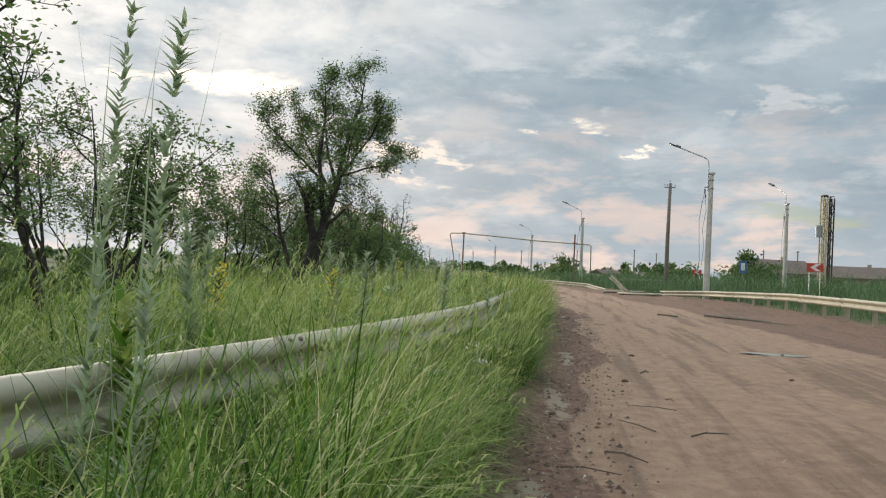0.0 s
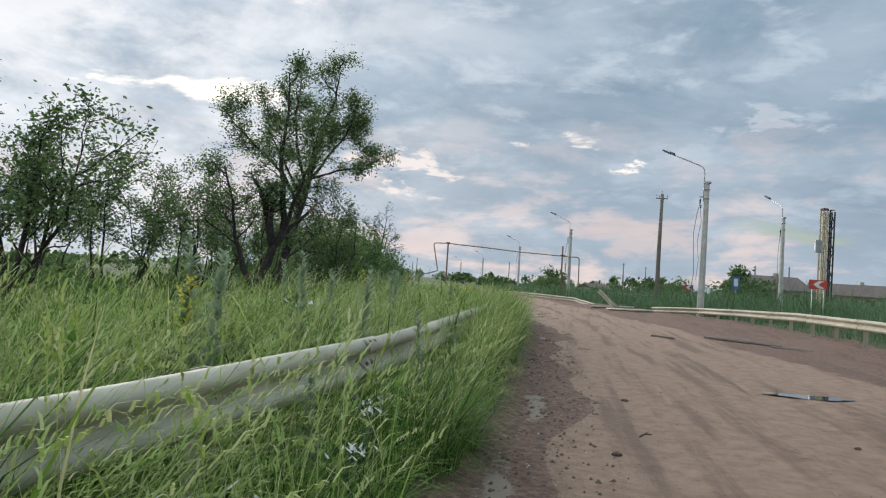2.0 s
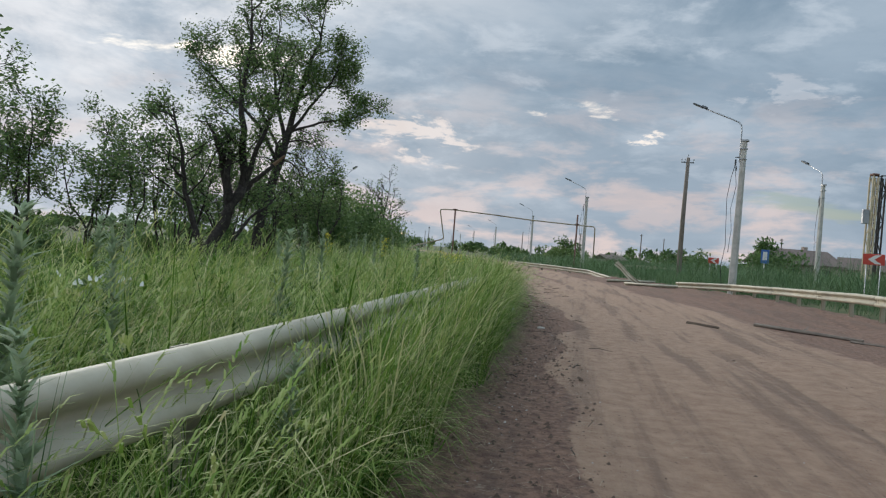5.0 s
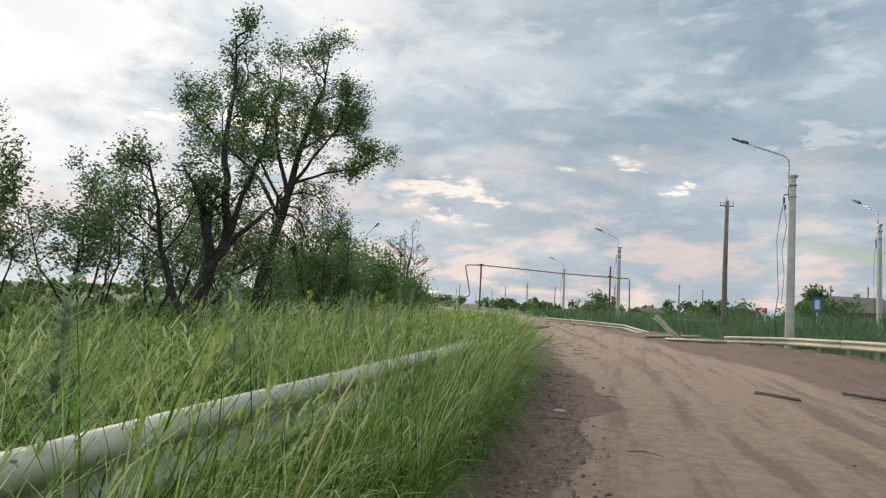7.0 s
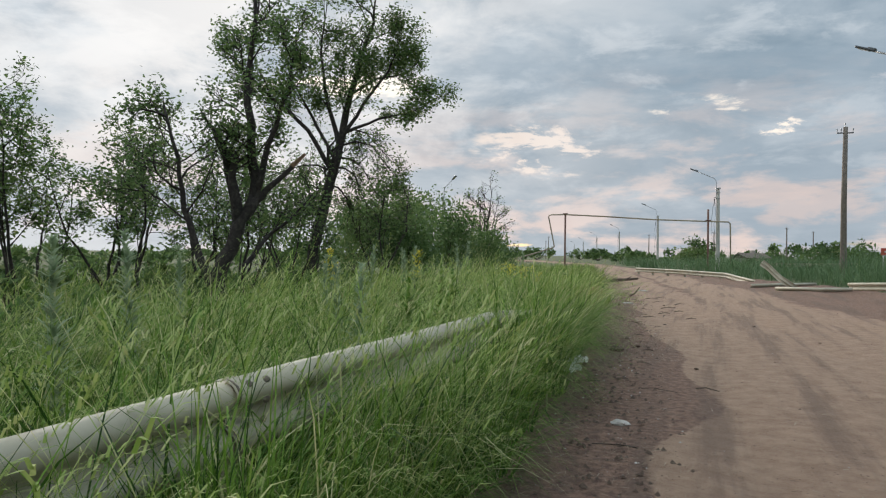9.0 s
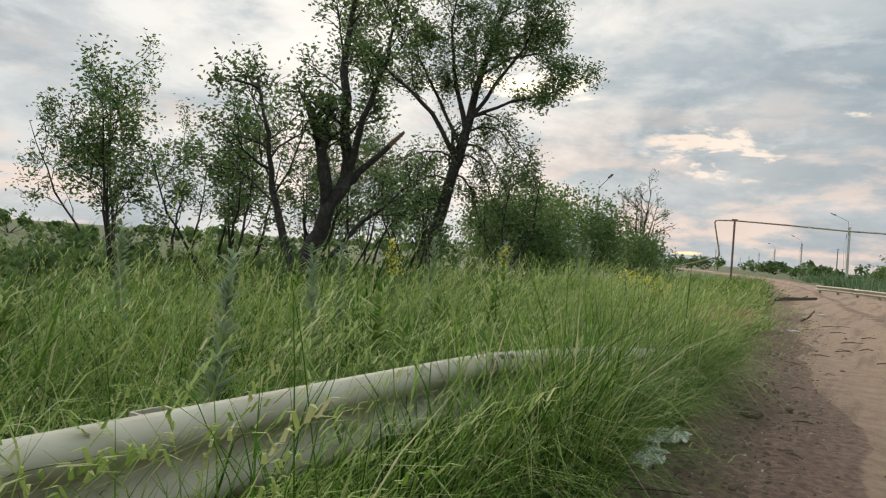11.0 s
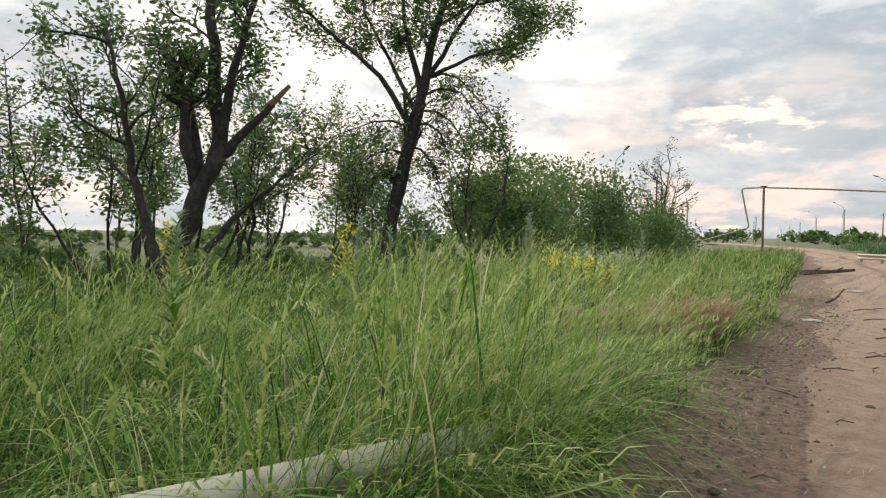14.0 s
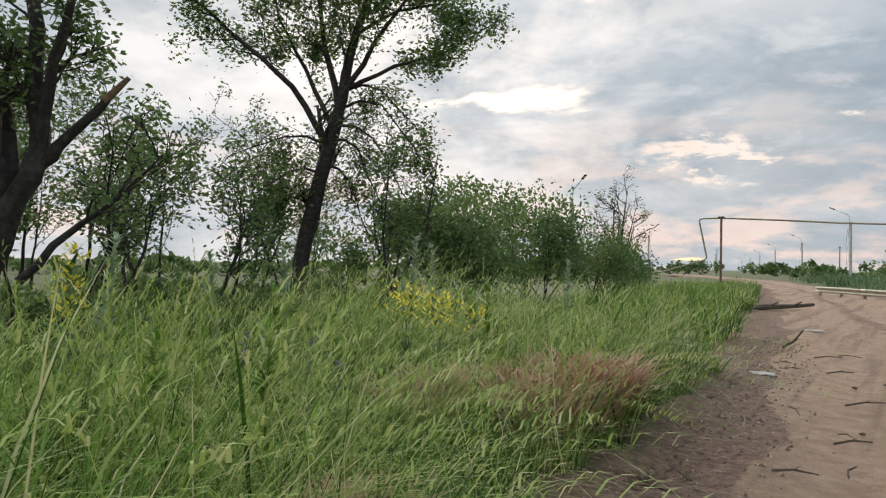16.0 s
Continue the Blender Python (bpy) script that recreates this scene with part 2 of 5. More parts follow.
M_STRAW = material("dry_straw", [(0.30, 0.22, 0.14), (0.44, 0.35, 0.24), (0.52, 0.44, 0.33)], scale=8, rough=0.8, attr="tint")
M_STICK = material("dark_sticks", [(0.06, 0.042, 0.03), (0.14, 0.10, 0.07)], scale=15, rough=0.9, bump=0.004)
M_CLOD = material("earth_clods", [(0.085, 0.055, 0.038), (0.15, 0.10, 0.07)], scale=20, rough=0.95, bump=0.01)
M_WATER = material("muddy_water", [(0.03, 0.026, 0.022), (0.04, 0.034, 0.028)], scale=3, rough=0.03)
M_CHIP = material("pale_stone", [(0.40, 0.37, 0.33), (0.56, 0.53, 0.48)], scale=20, rough=0.85, bump=0.004)
M_BAG = material("white_plastic_film", [(0.80, 0.78, 0.71), (0.88, 0.86, 0.80)], scale=9, rough=0.45, spots=((0.40, 0.31, 0.22), 12, 0.68))
M_CABLE = material("black_cable", [(0.02, 0.02, 0.02), (0.035, 0.035, 0.035)], scale=10, rough=0.5)


def ground_material():
    """Soil under the grass: dark earth with green and straw litter."""
    return material("verge_soil", [(0.05, 0.065, 0.02), (0.085, 0.105, 0.032), (0.13, 0.125, 0.06)], scale=2.2, rough=0.95, bump=0.05, bump_scale=14)


def road_material():
    """Bare earth road: damp dark soil, dry pale wheel lanes and crusted pale silt, driven by the 'dry' attribute."""
    m = bpy.data.materials.new("earth_road")
    m.use_nodes = True
    n, l = m.node_tree.nodes, m.node_tree.links
    b = n["Principled BSDF"]
    b.inputs["Roughness"].default_value = 0.92
    co = n.new("ShaderNodeTexCoord").outputs["Object"]

    def tex(s, d=8, r=0.62, stretch=None):
        v = co
        if stretch:
            mp = n.new("ShaderNodeMapping")
            mp.inputs["Scale"].default_value = stretch
            l.new(co, mp.inputs[0])
            v = mp.outputs[0]
        t = n.new("ShaderNodeTexNoise")
        t.inputs["Scale"].default_value, t.inputs["Detail"].default_value, t.inputs["Roughness"].default_value = s, d, r
        l.new(v, t.inputs["Vector"])
        return t.outputs[0]

    def mth(op, a, c):
        q = n.new("ShaderNodeMath")
        q.operation = op
        for i, v in enumerate((a, c)):
            if isinstance(v, float):
                q.inputs[i].default_value = v
            else:
                l.new(v, q.inputs[i])
        return q.outputs[0]

    def mixc(f, a, c):
        q = n.new("ShaderNodeMix")
        q.data_type = "RGBA"
        for i, v in ((0, f), (6, a), (7, c)):
            if isinstance(v, tuple):
                q.inputs[i].default_value = (*v, 1)
            elif isinstance(v, float):
                q.inputs[i].default_value = v
            else:
                l.new(v, q.inputs[i])
        return q.outputs[2]

    def step(src, lo, hi):
        r = n.new("ShaderNodeMapRange")
        r.interpolation_type = "SMOOTHSTEP"
        r.inputs["From Min"].default_value, r.inputs["From Max"].default_value = lo, hi
        l.new(src, r.inputs["Value"])
        return r.outputs[0]

    dry = n.new("ShaderNodeAttribute")
    dry.attribute_name = "dry"
    edge = mth("ADD", dry.outputs["Fac"], mth("MULTIPLY", mth("SUBTRACT", tex(1.6), 0.5), 0.75))
    fine = mth("ADD", edge, mth("MULTIPLY", mth("SUBTRACT", tex(9.0, 6, 0.7), 0.5), 0.35))
    damp = mixc(step(tex(14.0, 8, 0.7), 0.35, 0.65), (0.135, 0.074, 0.049), (0.30, 0.178, 0.12))
    pale = mixc(step(tex(5.0, 8, 0.68), 0.32, 0.68), (0.31, 0.193, 0.125), (0.43, 0.285, 0.19))
    col = mixc(step(fine, 0.42, 0.56), damp, pale)
    # wheel lanes drawn out along the road
    col = mixc(mth("MULTIPLY", step(tex(1.0, 6, 0.6, (2.6, 0.16, 1)), 0.47, 0.64), 0.6), col, (0.150, 0.096, 0.067))
    col = mixc(mth("MULTIPLY", step(tex(42.0, 4, 0.7), 0.63, 0.70), 0.6), col, (0.40, 0.33, 0.26))
    col = mixc(mth("MULTIPLY", step(tex(24.0, 5, 0.7), 0.62, 0.68), 0.75), col, (0.075, 0.048, 0.034))
    silt = n.new("ShaderNodeAttribute")
    silt.attribute_name = "silt"
    col = mixc(step(mth("ADD", silt.outputs["Fac"], mth("MULTIPLY", mth("SUBTRACT", tex(4.0, 8, 0.75), 0.5), 1.9)), 0.42, 0.62), col, (0.36, 0.285, 0.205))
    l.new(col, b.inputs["Base Color"])
    bp = n.new("ShaderNodeBump")
    bp.inputs["Strength"].default_value, bp.inputs["Distance"].default_value = 0.9, 0.06
    l.new(mth("ADD", tex(22.0, 9, 0.7), mth("MULTIPLY", tex(5.0, 5, 0.6), 1.5)), bp.inputs["Height"])
    l.new(bp.outputs[0], b.inputs["Normal"])
    return m


# ---- the plan ----
EDGE_Y = [-12, 0, 4, 9, 12.5, 17, 21, 24.3, 28.7, 32, 39, 44.5, 57, 68, 78, 120, 200]
EDGE_X = [-0.7, -0.65, -0.6, -0.46, -0.53, -0.6, -0.95, -1.2, -1.75, -1.95, -2.85, -3.7, -5.7, -7.5, -9.4, -20, -52]
RIGHT_Y = [-12, 27, 36, 41, 44, 52, 57, 62, 70, 80, 120, 200]
RIGHT_X = [9.4, 9.3, 8.8, 8.0, 6.6, 4.0, 2.4, 0.6, -2.0, -4.6, -13.5, -44]


def left_edge(y):
    return np.interp(y, EDGE_Y, EDGE_X)


def right_edge(y):
    return np.interp(y, RIGHT_Y, RIGHT_X)


def wave(x, y, s, k=0.0):
    """Cheap smooth relief in -1..1."""
    return (np.sin(x * s * 1.3 + 1.7 * np.sin(y * s * 0.7 + k) + k) + np.sin(y * s * 1.1 + 1.3 * np.sin(x * s * 0.9 + 2 * k) + 3 * k)) / 2


def smooth(a, b, v):
    u = np.clip((v - a) / (b - a), 0, 1)
    return u * u * (3 - 2 * u)


def ground_z(x, y):
    """Height of the land: level road, a verge that falls off to a hollow under the trees."""
    off = left_edge(y) - x
    z = -0.5 * smooth(3.2, 9.0, off) + 0.05 * wave(x, y, 0.9, 1.0) * smooth(0.2, 1.5, off)
    rof = x - right_edge(y)
    z = z + smooth(0.0, 2.0, rof) * (0.08 + 0.06 * wave(x, y, 0.35, 2.0)) + 0.55 * smooth(3.0, 10.0, rof) * (1 - smooth(48, 66, y))
    return z


def mesh_from(name, verts, faces_n, loops, mat, attrs=None, smooth_shade=False):
    """A mesh out of numpy arrays: verts (n,3), corner counts and corner indices."""
    me = bpy.data.meshes.new(name)
    me.vertices.add(len(verts))
    me.vertices.foreach_set("co", np.asarray(verts, dtype=np.float32).ravel())
    me.loops.add(len(loops))
    me.loops.foreach_set("vertex_index", np.asarray(loops, dtype=np.int32))
    me.polygons.add(len(faces_n))
    me.polygons.foreach_set("loop_start", np.concatenate([[0], np.cumsum(faces_n)[:-1]]).astype(np.int32))
    for key, val in (attrs or {}).items():
        me.attributes.new(key, "FLOAT", "POINT").data.foreach_set("value", np.asarray(val, dtype=np.float32))
    me.update(calc_edges=True)
    if smooth_shade:
        me.polygons.foreach_set("use_smooth", np.ones(len(faces_n), dtype=bool))
    me.materials.append(mat)
    return me


def grid_mesh(name, X, Y, Z, mat, attrs=None):
    r, c = X.shape
    idx = np.arange(r * c).reshape(r, c)
    q = np.stack([idx[:-1, :-1], idx[:-1, 1:], idx[1:, 1:], idx[1:, :-1]], -1).reshape(-1, 4)
    v = np.stack([X, Y, Z], -1).reshape(-1, 3)
    return mesh_from(name, v, np.full(len(q), 4), q.ravel(), mat, {k: a.ravel() for k, a in (attrs or {}).items()}, True)


# ---- ground and road ----
gx = np.unique(np.concatenate([np.linspace(-2500, -60, 14), np.linspace(-60, 60, 90), np.linspace(60, 2500, 14)]))
gy = np.unique(np.concatenate([np.linspace(-1200, -15, 10), np.linspace(-15, 140, 110), np.linspace(140, 3500, 16)]))
GX, GY = np.meshgrid(gx, gy)
inside = (GX > left_edge(GY) - 0.1) & (GX < right_edge(GY) + 0.3) & (GY > -6.2) & (GY < 205)
GZ = np.where(inside, -0.09, ground_z(GX, GY))
tagged(new("ground", grid_mesh("ground", GX, GY, GZ, ground_material())), "green-brown weedy soil reaching the horizon", "ground", kind="structure")

ry = np.concatenate([np.arange(-6, 45, 0.16), np.arange(45, 90, 0.5), np.arange(90, 201, 3.0)])
ru = np.linspace(0, 1, 100)
RY, RU = np.meshgrid(ry, ru, indexing="ij")
le, re_ = left_edge(RY) - 0.65, right_edge(RY) + 0.9
RX = le + (re_ - le) * RU
off = RX - left_edge(RY)
lane = 0.45 + 0.55 * smooth(24, 34, RY)
lane_left = 0.95 + 0.12 * np.sin(RY * 0.7) + 0.10 * np.sin(RY * 1.9 + 1) - 0.15 * smooth(24, 34, RY)
lane_left = lane_left + 0.42 * smooth(18, 20.5, RY) * (1 - smooth(24.5, 27, RY)) - 0.15 * (1 - smooth(8, 11, RY))
dry = smooth(lane_left - 0.25, lane_left + 0.15, off) * (1 - 0.8 * smooth(4.6, 6.4, off + 0.3 * np.sin(RY * 0.4)))
dry = dry * (1 - 0.4 * np.exp(-((off - 2.75 - 0.1 * np.sin(RY * 0.5)) / 0.35) ** 2)) * (1 - 0.3 * smooth(28, 45, RY))
RZ = 0.02 * wave(RX, RY, 1.1) + 0.006 * wave(RX, RY, 4.3, 0.5) + 0.003 * np.random.default_rng(2).normal(0, 1, RX.shape)
for lane_x, deep in ((1.55, 0.025), (3.3, 0.03), (4.9, 0.02)):
    RZ = RZ - deep * np.exp(-((off - lane_x - 0.08 * np.sin(RY * 0.6)) / 0.22) ** 2)
RZ = RZ + 0.05 * np.exp(-((off - 0.05) / 0.22) ** 2) * (1 + 0.8 * wave(RX, RY, 3.0, 1.0)) + 0.02 * wave(RX, RY, 7.0, 3.0) * (1 - smooth(0.3, 0.9, off))
RZ = RZ + smooth(6.6, 8.2, off) * 0.06 * (1 + wave(RX, RY, 2.2, 4.0))
RZ = RZ - 0.15 * (1 - smooth(-0.62, -0.25, off)) - 0.2 * smooth(0.0, 0.9, RX - right_edge(RY))
PUDDLE = (3.55, 12.9)
RZ = RZ - 0.07 * np.exp(-(((RX - PUDDLE[0]) / 0.6) ** 2 + ((RY - PUDDLE[1]) / 0.28) ** 2))
silt = np.exp(-((off - 0.42 - 0.08 * np.sin(RY * 1.4)) / 0.15) ** 2) * (1 - smooth(10.5, 12.5, RY)) * (0.5 + 0.3 * np.sin(RY * 1.9 + 1.2))
tagged(new("road", grid_mesh("road", RX, RY, RZ, road_material(), {"dry": dry, "silt": silt})), "brown bare earth road with dry wheel lanes and damp edges", "road", kind="structure")


def puddle():
    bm = bmesh.new()
    vs = []
    for i in range(28):
        a = 2 * math.pi * i / 28
        k = 1 + 0.18 * math.sin(3 * a) + 0.1 * math.sin(7 * a + 1)
        vs.append(bm.verts.new((0.52 * k * math.cos(a), 0.2 * k * math.sin(a), 0)))
    bm.faces.new(vs)
    me = bpy.data.meshes.new("puddle")
    bm.to_mesh(me)
    me.materials.append(M_WATER)
    ob = tagged(new("puddle", me), "small muddy rain puddle in the earth road", "puddle")
    ob.location = (*PUDDLE, -0.022)


puddle()


# ---- plants ----
rng = np.random.default_rng(7)


def blades(root, h, w, az, bend, tint, lean=0.1, segs=3, tip_tint=0.0, arch=0.0):
    """Tapered bent blades. Returns verts, tint and per-blade faces for joining."""
    N = len(root)
    s = np.linspace(0, 1, segs + 1)
    d = np.stack([np.cos(az), np.sin(az)], 1)
    side = np.stack([-d[:, 1], d[:, 0]], 1)
    verts, tin = [], []
    for i, q in enumerate(s):
        out = h * (lean * q + bend * q * q)
        up = h * (q - 0.42 * bend * q * q - arch * q ** 3)
        c = root + np.stack([d[:, 0] * out, d[:, 1] * out, up], 1)
        if i == segs:
            verts.append(c[:, None])
        else:
            ww = w * (1 - 0.75 * q) * (0.75 if i == 0 else 1.0) / 2
            off2 = np.stack([side[:, 0] * ww, side[:, 1] * ww, 0 * ww], 1)
            verts.append(np.stack([c - off2, c + off2], 1))
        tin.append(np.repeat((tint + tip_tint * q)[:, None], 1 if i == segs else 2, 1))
    V = np.concatenate(verts, 1)
    A = np.concatenate(tin, 1)
    per = 2 * segs + 1
    pat, cnt = [], []
    for i in range(segs - 1):
        pat += [2 * i, 2 * i + 1, 2 * i + 3, 2 * i + 2]
        cnt.append(4)
    pat += [2 * segs - 2, 2 * segs - 1, 2 * segs]
    cnt.append(3)
    L = (np.arange(N)[:, None] * per + np.array(pat)[None]).ravel()
    return V.reshape(-1, 3), A.ravel(), np.tile(cnt, N), L


def joined(parts):
    vs, ts, cs, ls, o = [], [], [], [], 0
    for v, t, c, l in parts:
        vs.append(v), ts.append(t), cs.append(c), ls.append(l + o)
        o += len(v)
    return np.concatenate(vs), np.concatenate(ts), np.concatenate(cs), np.concatenate(ls)


def plant_object(name, parts, mat, label, category, kind="stuff"):
    v, t, c, l = joined(parts)
    return tagged(new(name, mesh_from(name, v, c, l, mat, {"tint": np.clip(t, 0, 1)})), label, category, kind=kind)


def clumped(n, u0, u1, y0, y1, patch=0.35, power=1.0):
    """Roots spread over a band of the verge, u metres out from the road's edge, gathered in tufts."""
    tufts = max(8, int(n / 22))
    ty = rng.uniform(y0, y1, tufts)
    tu = u0 + (u1 - u0) * rng.random(tufts) ** power
    k = rng.integers(0, tufts, n)
    y = ty[k] + rng.normal(0, patch * 0.5, n)
    u = np.maximum(tu[k] + rng.normal(0, patch * 0.5, n), u0 - 0.05)
    ragged = 0.13 * wave(y, 0 * y, 2.3, 0.4) + 0.09 * wave(y, 0 * y, 6.1, 1.9) + 0.05
    x = left_edge(y) - u - ragged * smooth(2.5, 0.0, u)
    return x, y, u, k


def stalks(x, y, h, az, bend, lean, heads, head_len, tint):
    """Thin stems with a nodding seed head made of short plump spikelets."""
    n = len(x)
    root = np.stack([x, y, ground_z(x, y) - 0.02], 1)
    nod = 0.32 * bend
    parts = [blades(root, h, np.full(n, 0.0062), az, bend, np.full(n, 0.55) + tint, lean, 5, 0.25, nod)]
    for i in range(heads):
        q = 1.02 - head_len * (i + rng.random(n) * 0.6) / heads
        out = h * (lean * q + bend * q * q)
        c = root + np.stack([np.cos(az) * out, np.sin(az) * out, h * (q - 0.42 * bend * q * q - nod * q ** 3)], 1)
        a2 = az + rng.normal(0, 0.5, n)
        ln = h * head_len * rng.uniform(0.16, 0.30, n)
        parts.append(blades(c, ln, np.full(n, 0.0125), a2, np.full(n, 0.5), np.full(n, 0.74) + tint + rng.normal(0, 0.08, n), rng.uniform(0.2, 0.7, n), 2, 0.0, 0.3))
    return parts


def wind_turn(n, k, gust=0.5):
    """Headings of blades: each tuft has its own, all swayed towards the road."""
    own = rng.uniform(0, 2 * math.pi, k.max() + 1)[k] + rng.normal(0, 1.1, n)
    return np.arctan2(np.sin(own) + gust * math.sin(0.35), np.cos(own) + gust * math.cos(0.35))


def verge_grass():
    parts = []
    rise_y = [0, 2.9, 3.6, 9, 11, 15, 16.5, 20.3, 21.2, 25, 27]
    rise_h = [1.7, 1.65, 1.0, 0.82, 1.5, 1.5, 1.5, 1.6, 1.6, 1.35, 1.0]
    # dense tufts beside the road and round the rail, thinner further out
    for n, u0, u1, y0, y1, h0, h1, wd, pw, seg, arching in (
            (20000, 0.0, 0.42, 0.9, 26, 0.50, 1.0, 0.0078, 1.0, 4, 0.30),
            (14000, 0.0, 0.80, 0.5, 33, 0.35, 0.85, 0.0090, 0.85, 4, 0.34),
            (13000, 0.05, 4.2, 0.6, 33, 0.85, 1.40, 0.0060, 0.9, 5, 0.36),
            (27000, 0.6, 3.8, 0.5, 33, 0.65, 1.30, 0.0100, 0.9, 4, 0.28),
            (19000, 3.2, 9.0, 1.5, 36, 0.9, 1.5, 0.016, 1.0, 3, 0.22),
            (12000, 9.0, 24.0, 4.0, 46, 0.8, 1.45, 0.032, 1.0, 2, 0.1),
            (16000, 0.0, 7.0, 32, 80, 0.55, 1.1, 0.022, 0.9, 3, 0.2)):
        x, y, u, k = clumped(n, u0, u1, y0, y1, 0.24)
        tuft = k.max() + 1
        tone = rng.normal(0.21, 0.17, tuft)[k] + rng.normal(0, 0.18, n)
        tone = np.where(rng.random(n) < 0.06, 0.88, tone)
        az = wind_turn(n, k)
        h = rng.uniform(h0, h1, n) * (0.62 + 0.62 * rng.random(tuft)[k])
        h = h * np.where(u < 0.75, np.interp(y, rise_y, rise_h), 1 - 0.15 * smooth(20, 27, y) * (u < 4))
        if seg == 5:
            tone = tone + 0.30
        h = h * (0.95 + 0.22 * wave(x, y, 1.4, 0.7) + 0.16 * wave(x, y, 4.1, 2.2))
        h = np.minimum(h, 1.5)
        tone = tone + 0.12 * wave(x, y, 0.8, 1.1)
        root = np.stack([x, y, ground_z(x, y) - 0.03], 1)
        wide = np.where(rng.random(n) < 0.15, 1.9 if seg < 5 else 1.0, 1.0)
        bend, lean = rng.uniform(0.05, 1.0, n) ** (0.6 if seg == 5 else 0.95), rng.uniform(0.02, 0.45, n)
        keep = np.minimum(1.0, (u + 0.5 + np.maximum(0, -0.55 - left_edge(y))) / (h * (bend + lean)))
        # tint climbs to the tip; its dark foot paints in shade low down
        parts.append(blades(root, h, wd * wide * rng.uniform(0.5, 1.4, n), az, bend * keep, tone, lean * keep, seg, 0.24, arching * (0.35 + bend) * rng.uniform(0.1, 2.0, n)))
    # low undergrowth that hides the soil
    for n, u0, u1, y0, y1, wd in ((13000, -0.02, 3.5, -1, 33, 0.016), (9000, 3.0, 10, 0, 40, 0.04), (5000, 0, 8, 32, 80, 0.06)):
        x, y, u, k = clumped(n, u0, u1, y0, y1, 0.5)
        root = np.stack([x, y, ground_z(x, y) - 0.03], 1)
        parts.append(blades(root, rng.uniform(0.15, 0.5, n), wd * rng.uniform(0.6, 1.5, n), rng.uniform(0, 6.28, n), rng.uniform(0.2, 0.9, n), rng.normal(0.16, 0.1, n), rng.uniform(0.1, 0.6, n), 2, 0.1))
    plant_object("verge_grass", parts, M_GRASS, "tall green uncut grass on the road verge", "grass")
    parts = []
    for n, u0, u1, y0, y1, h0, h1, hd in ((7500, 0.05, 3.8, 0.5, 32, 0.75, 1.45, 8), (3600, 2.5, 10, 1, 36, 1.1, 1.85, 5), (1200, 0.3, 6, 32, 70, 0.7, 1.15, 3)):
        x, y, u, k = clumped(n, u0, u1, y0, y1, 0.5)
        h, bend, lean = rng.uniform(h0, h1, n), rng.uniform(0.15, 0.85, n), rng.uniform(0.02, 0.3, n)
        h = h * np.where(u < 0.8, np.minimum(1.0, np.interp(y, rise_y, rise_h)), 1.0) * (0.72 + 0.28 * smooth(2.5, 5.0, y))
        keep = np.minimum(1.0, (u + 0.5 + np.maximum(0, -0.55 - left_edge(y))) / (h * (bend + lean) * 1.15))
        parts += stalks(x, y, h, wind_turn(n, k, 0.9), bend * keep, lean * keep, hd, 0.24, rng.normal(0, 0.07, n))
    plant_object("seeding_grass_stems", parts, M_GRASS, "pale seeding grass stems bending over the verge", "grass")


verge_grass()


def right_weeds():
    parts = []
    for n, u0, u1, y0, y1, h0, h1, wd in ((15000, 0.5, 9, 12, 62, 0.45, 1.25, 0.026), (19000, 4, 34, 16, 85, 1.0, 2.2, 0.04), (9000, 1.0, 40, 62, 130, 0.8, 1.7, 0.06)):
        y = rng.uniform(y0, y1, n)
        k = rng.integers(0, n // 25, n)
        y = rng.uniform(y0, y1, n // 25)[k] + rng.normal(0, 0.5, n)
        u = rng.uniform(u0, u1, n // 25)[k] + rng.normal(0, 0.5, n)
        u = np.maximum(u, u0)
        x = right_edge(y) + u
        root = np.stack([x, y, ground_z(x, y) - 0.03], 1)
        h = rng.uniform(h0, h1, n) * (0.65 + 0.6 * rng.random(n // 25)[k])
        parts.append(blades(root, h, wd * rng.uniform(0.5, 1.4, n), rng.uniform(0, 6.28, n), rng.uniform(0.05, 0.8, n), rng.normal(0.36, 0.17, n), rng.uniform(0.02, 0.6, n), 2, 0.2))
    plant_object("roadside_weeds", parts, M_WEED, "dense dark green weeds behind the far guardrail", "weeds")


right_weeds()


def land(x, y):
    return float(ground_z(np.array([float(x)]), np.array([float(y)]))[0])


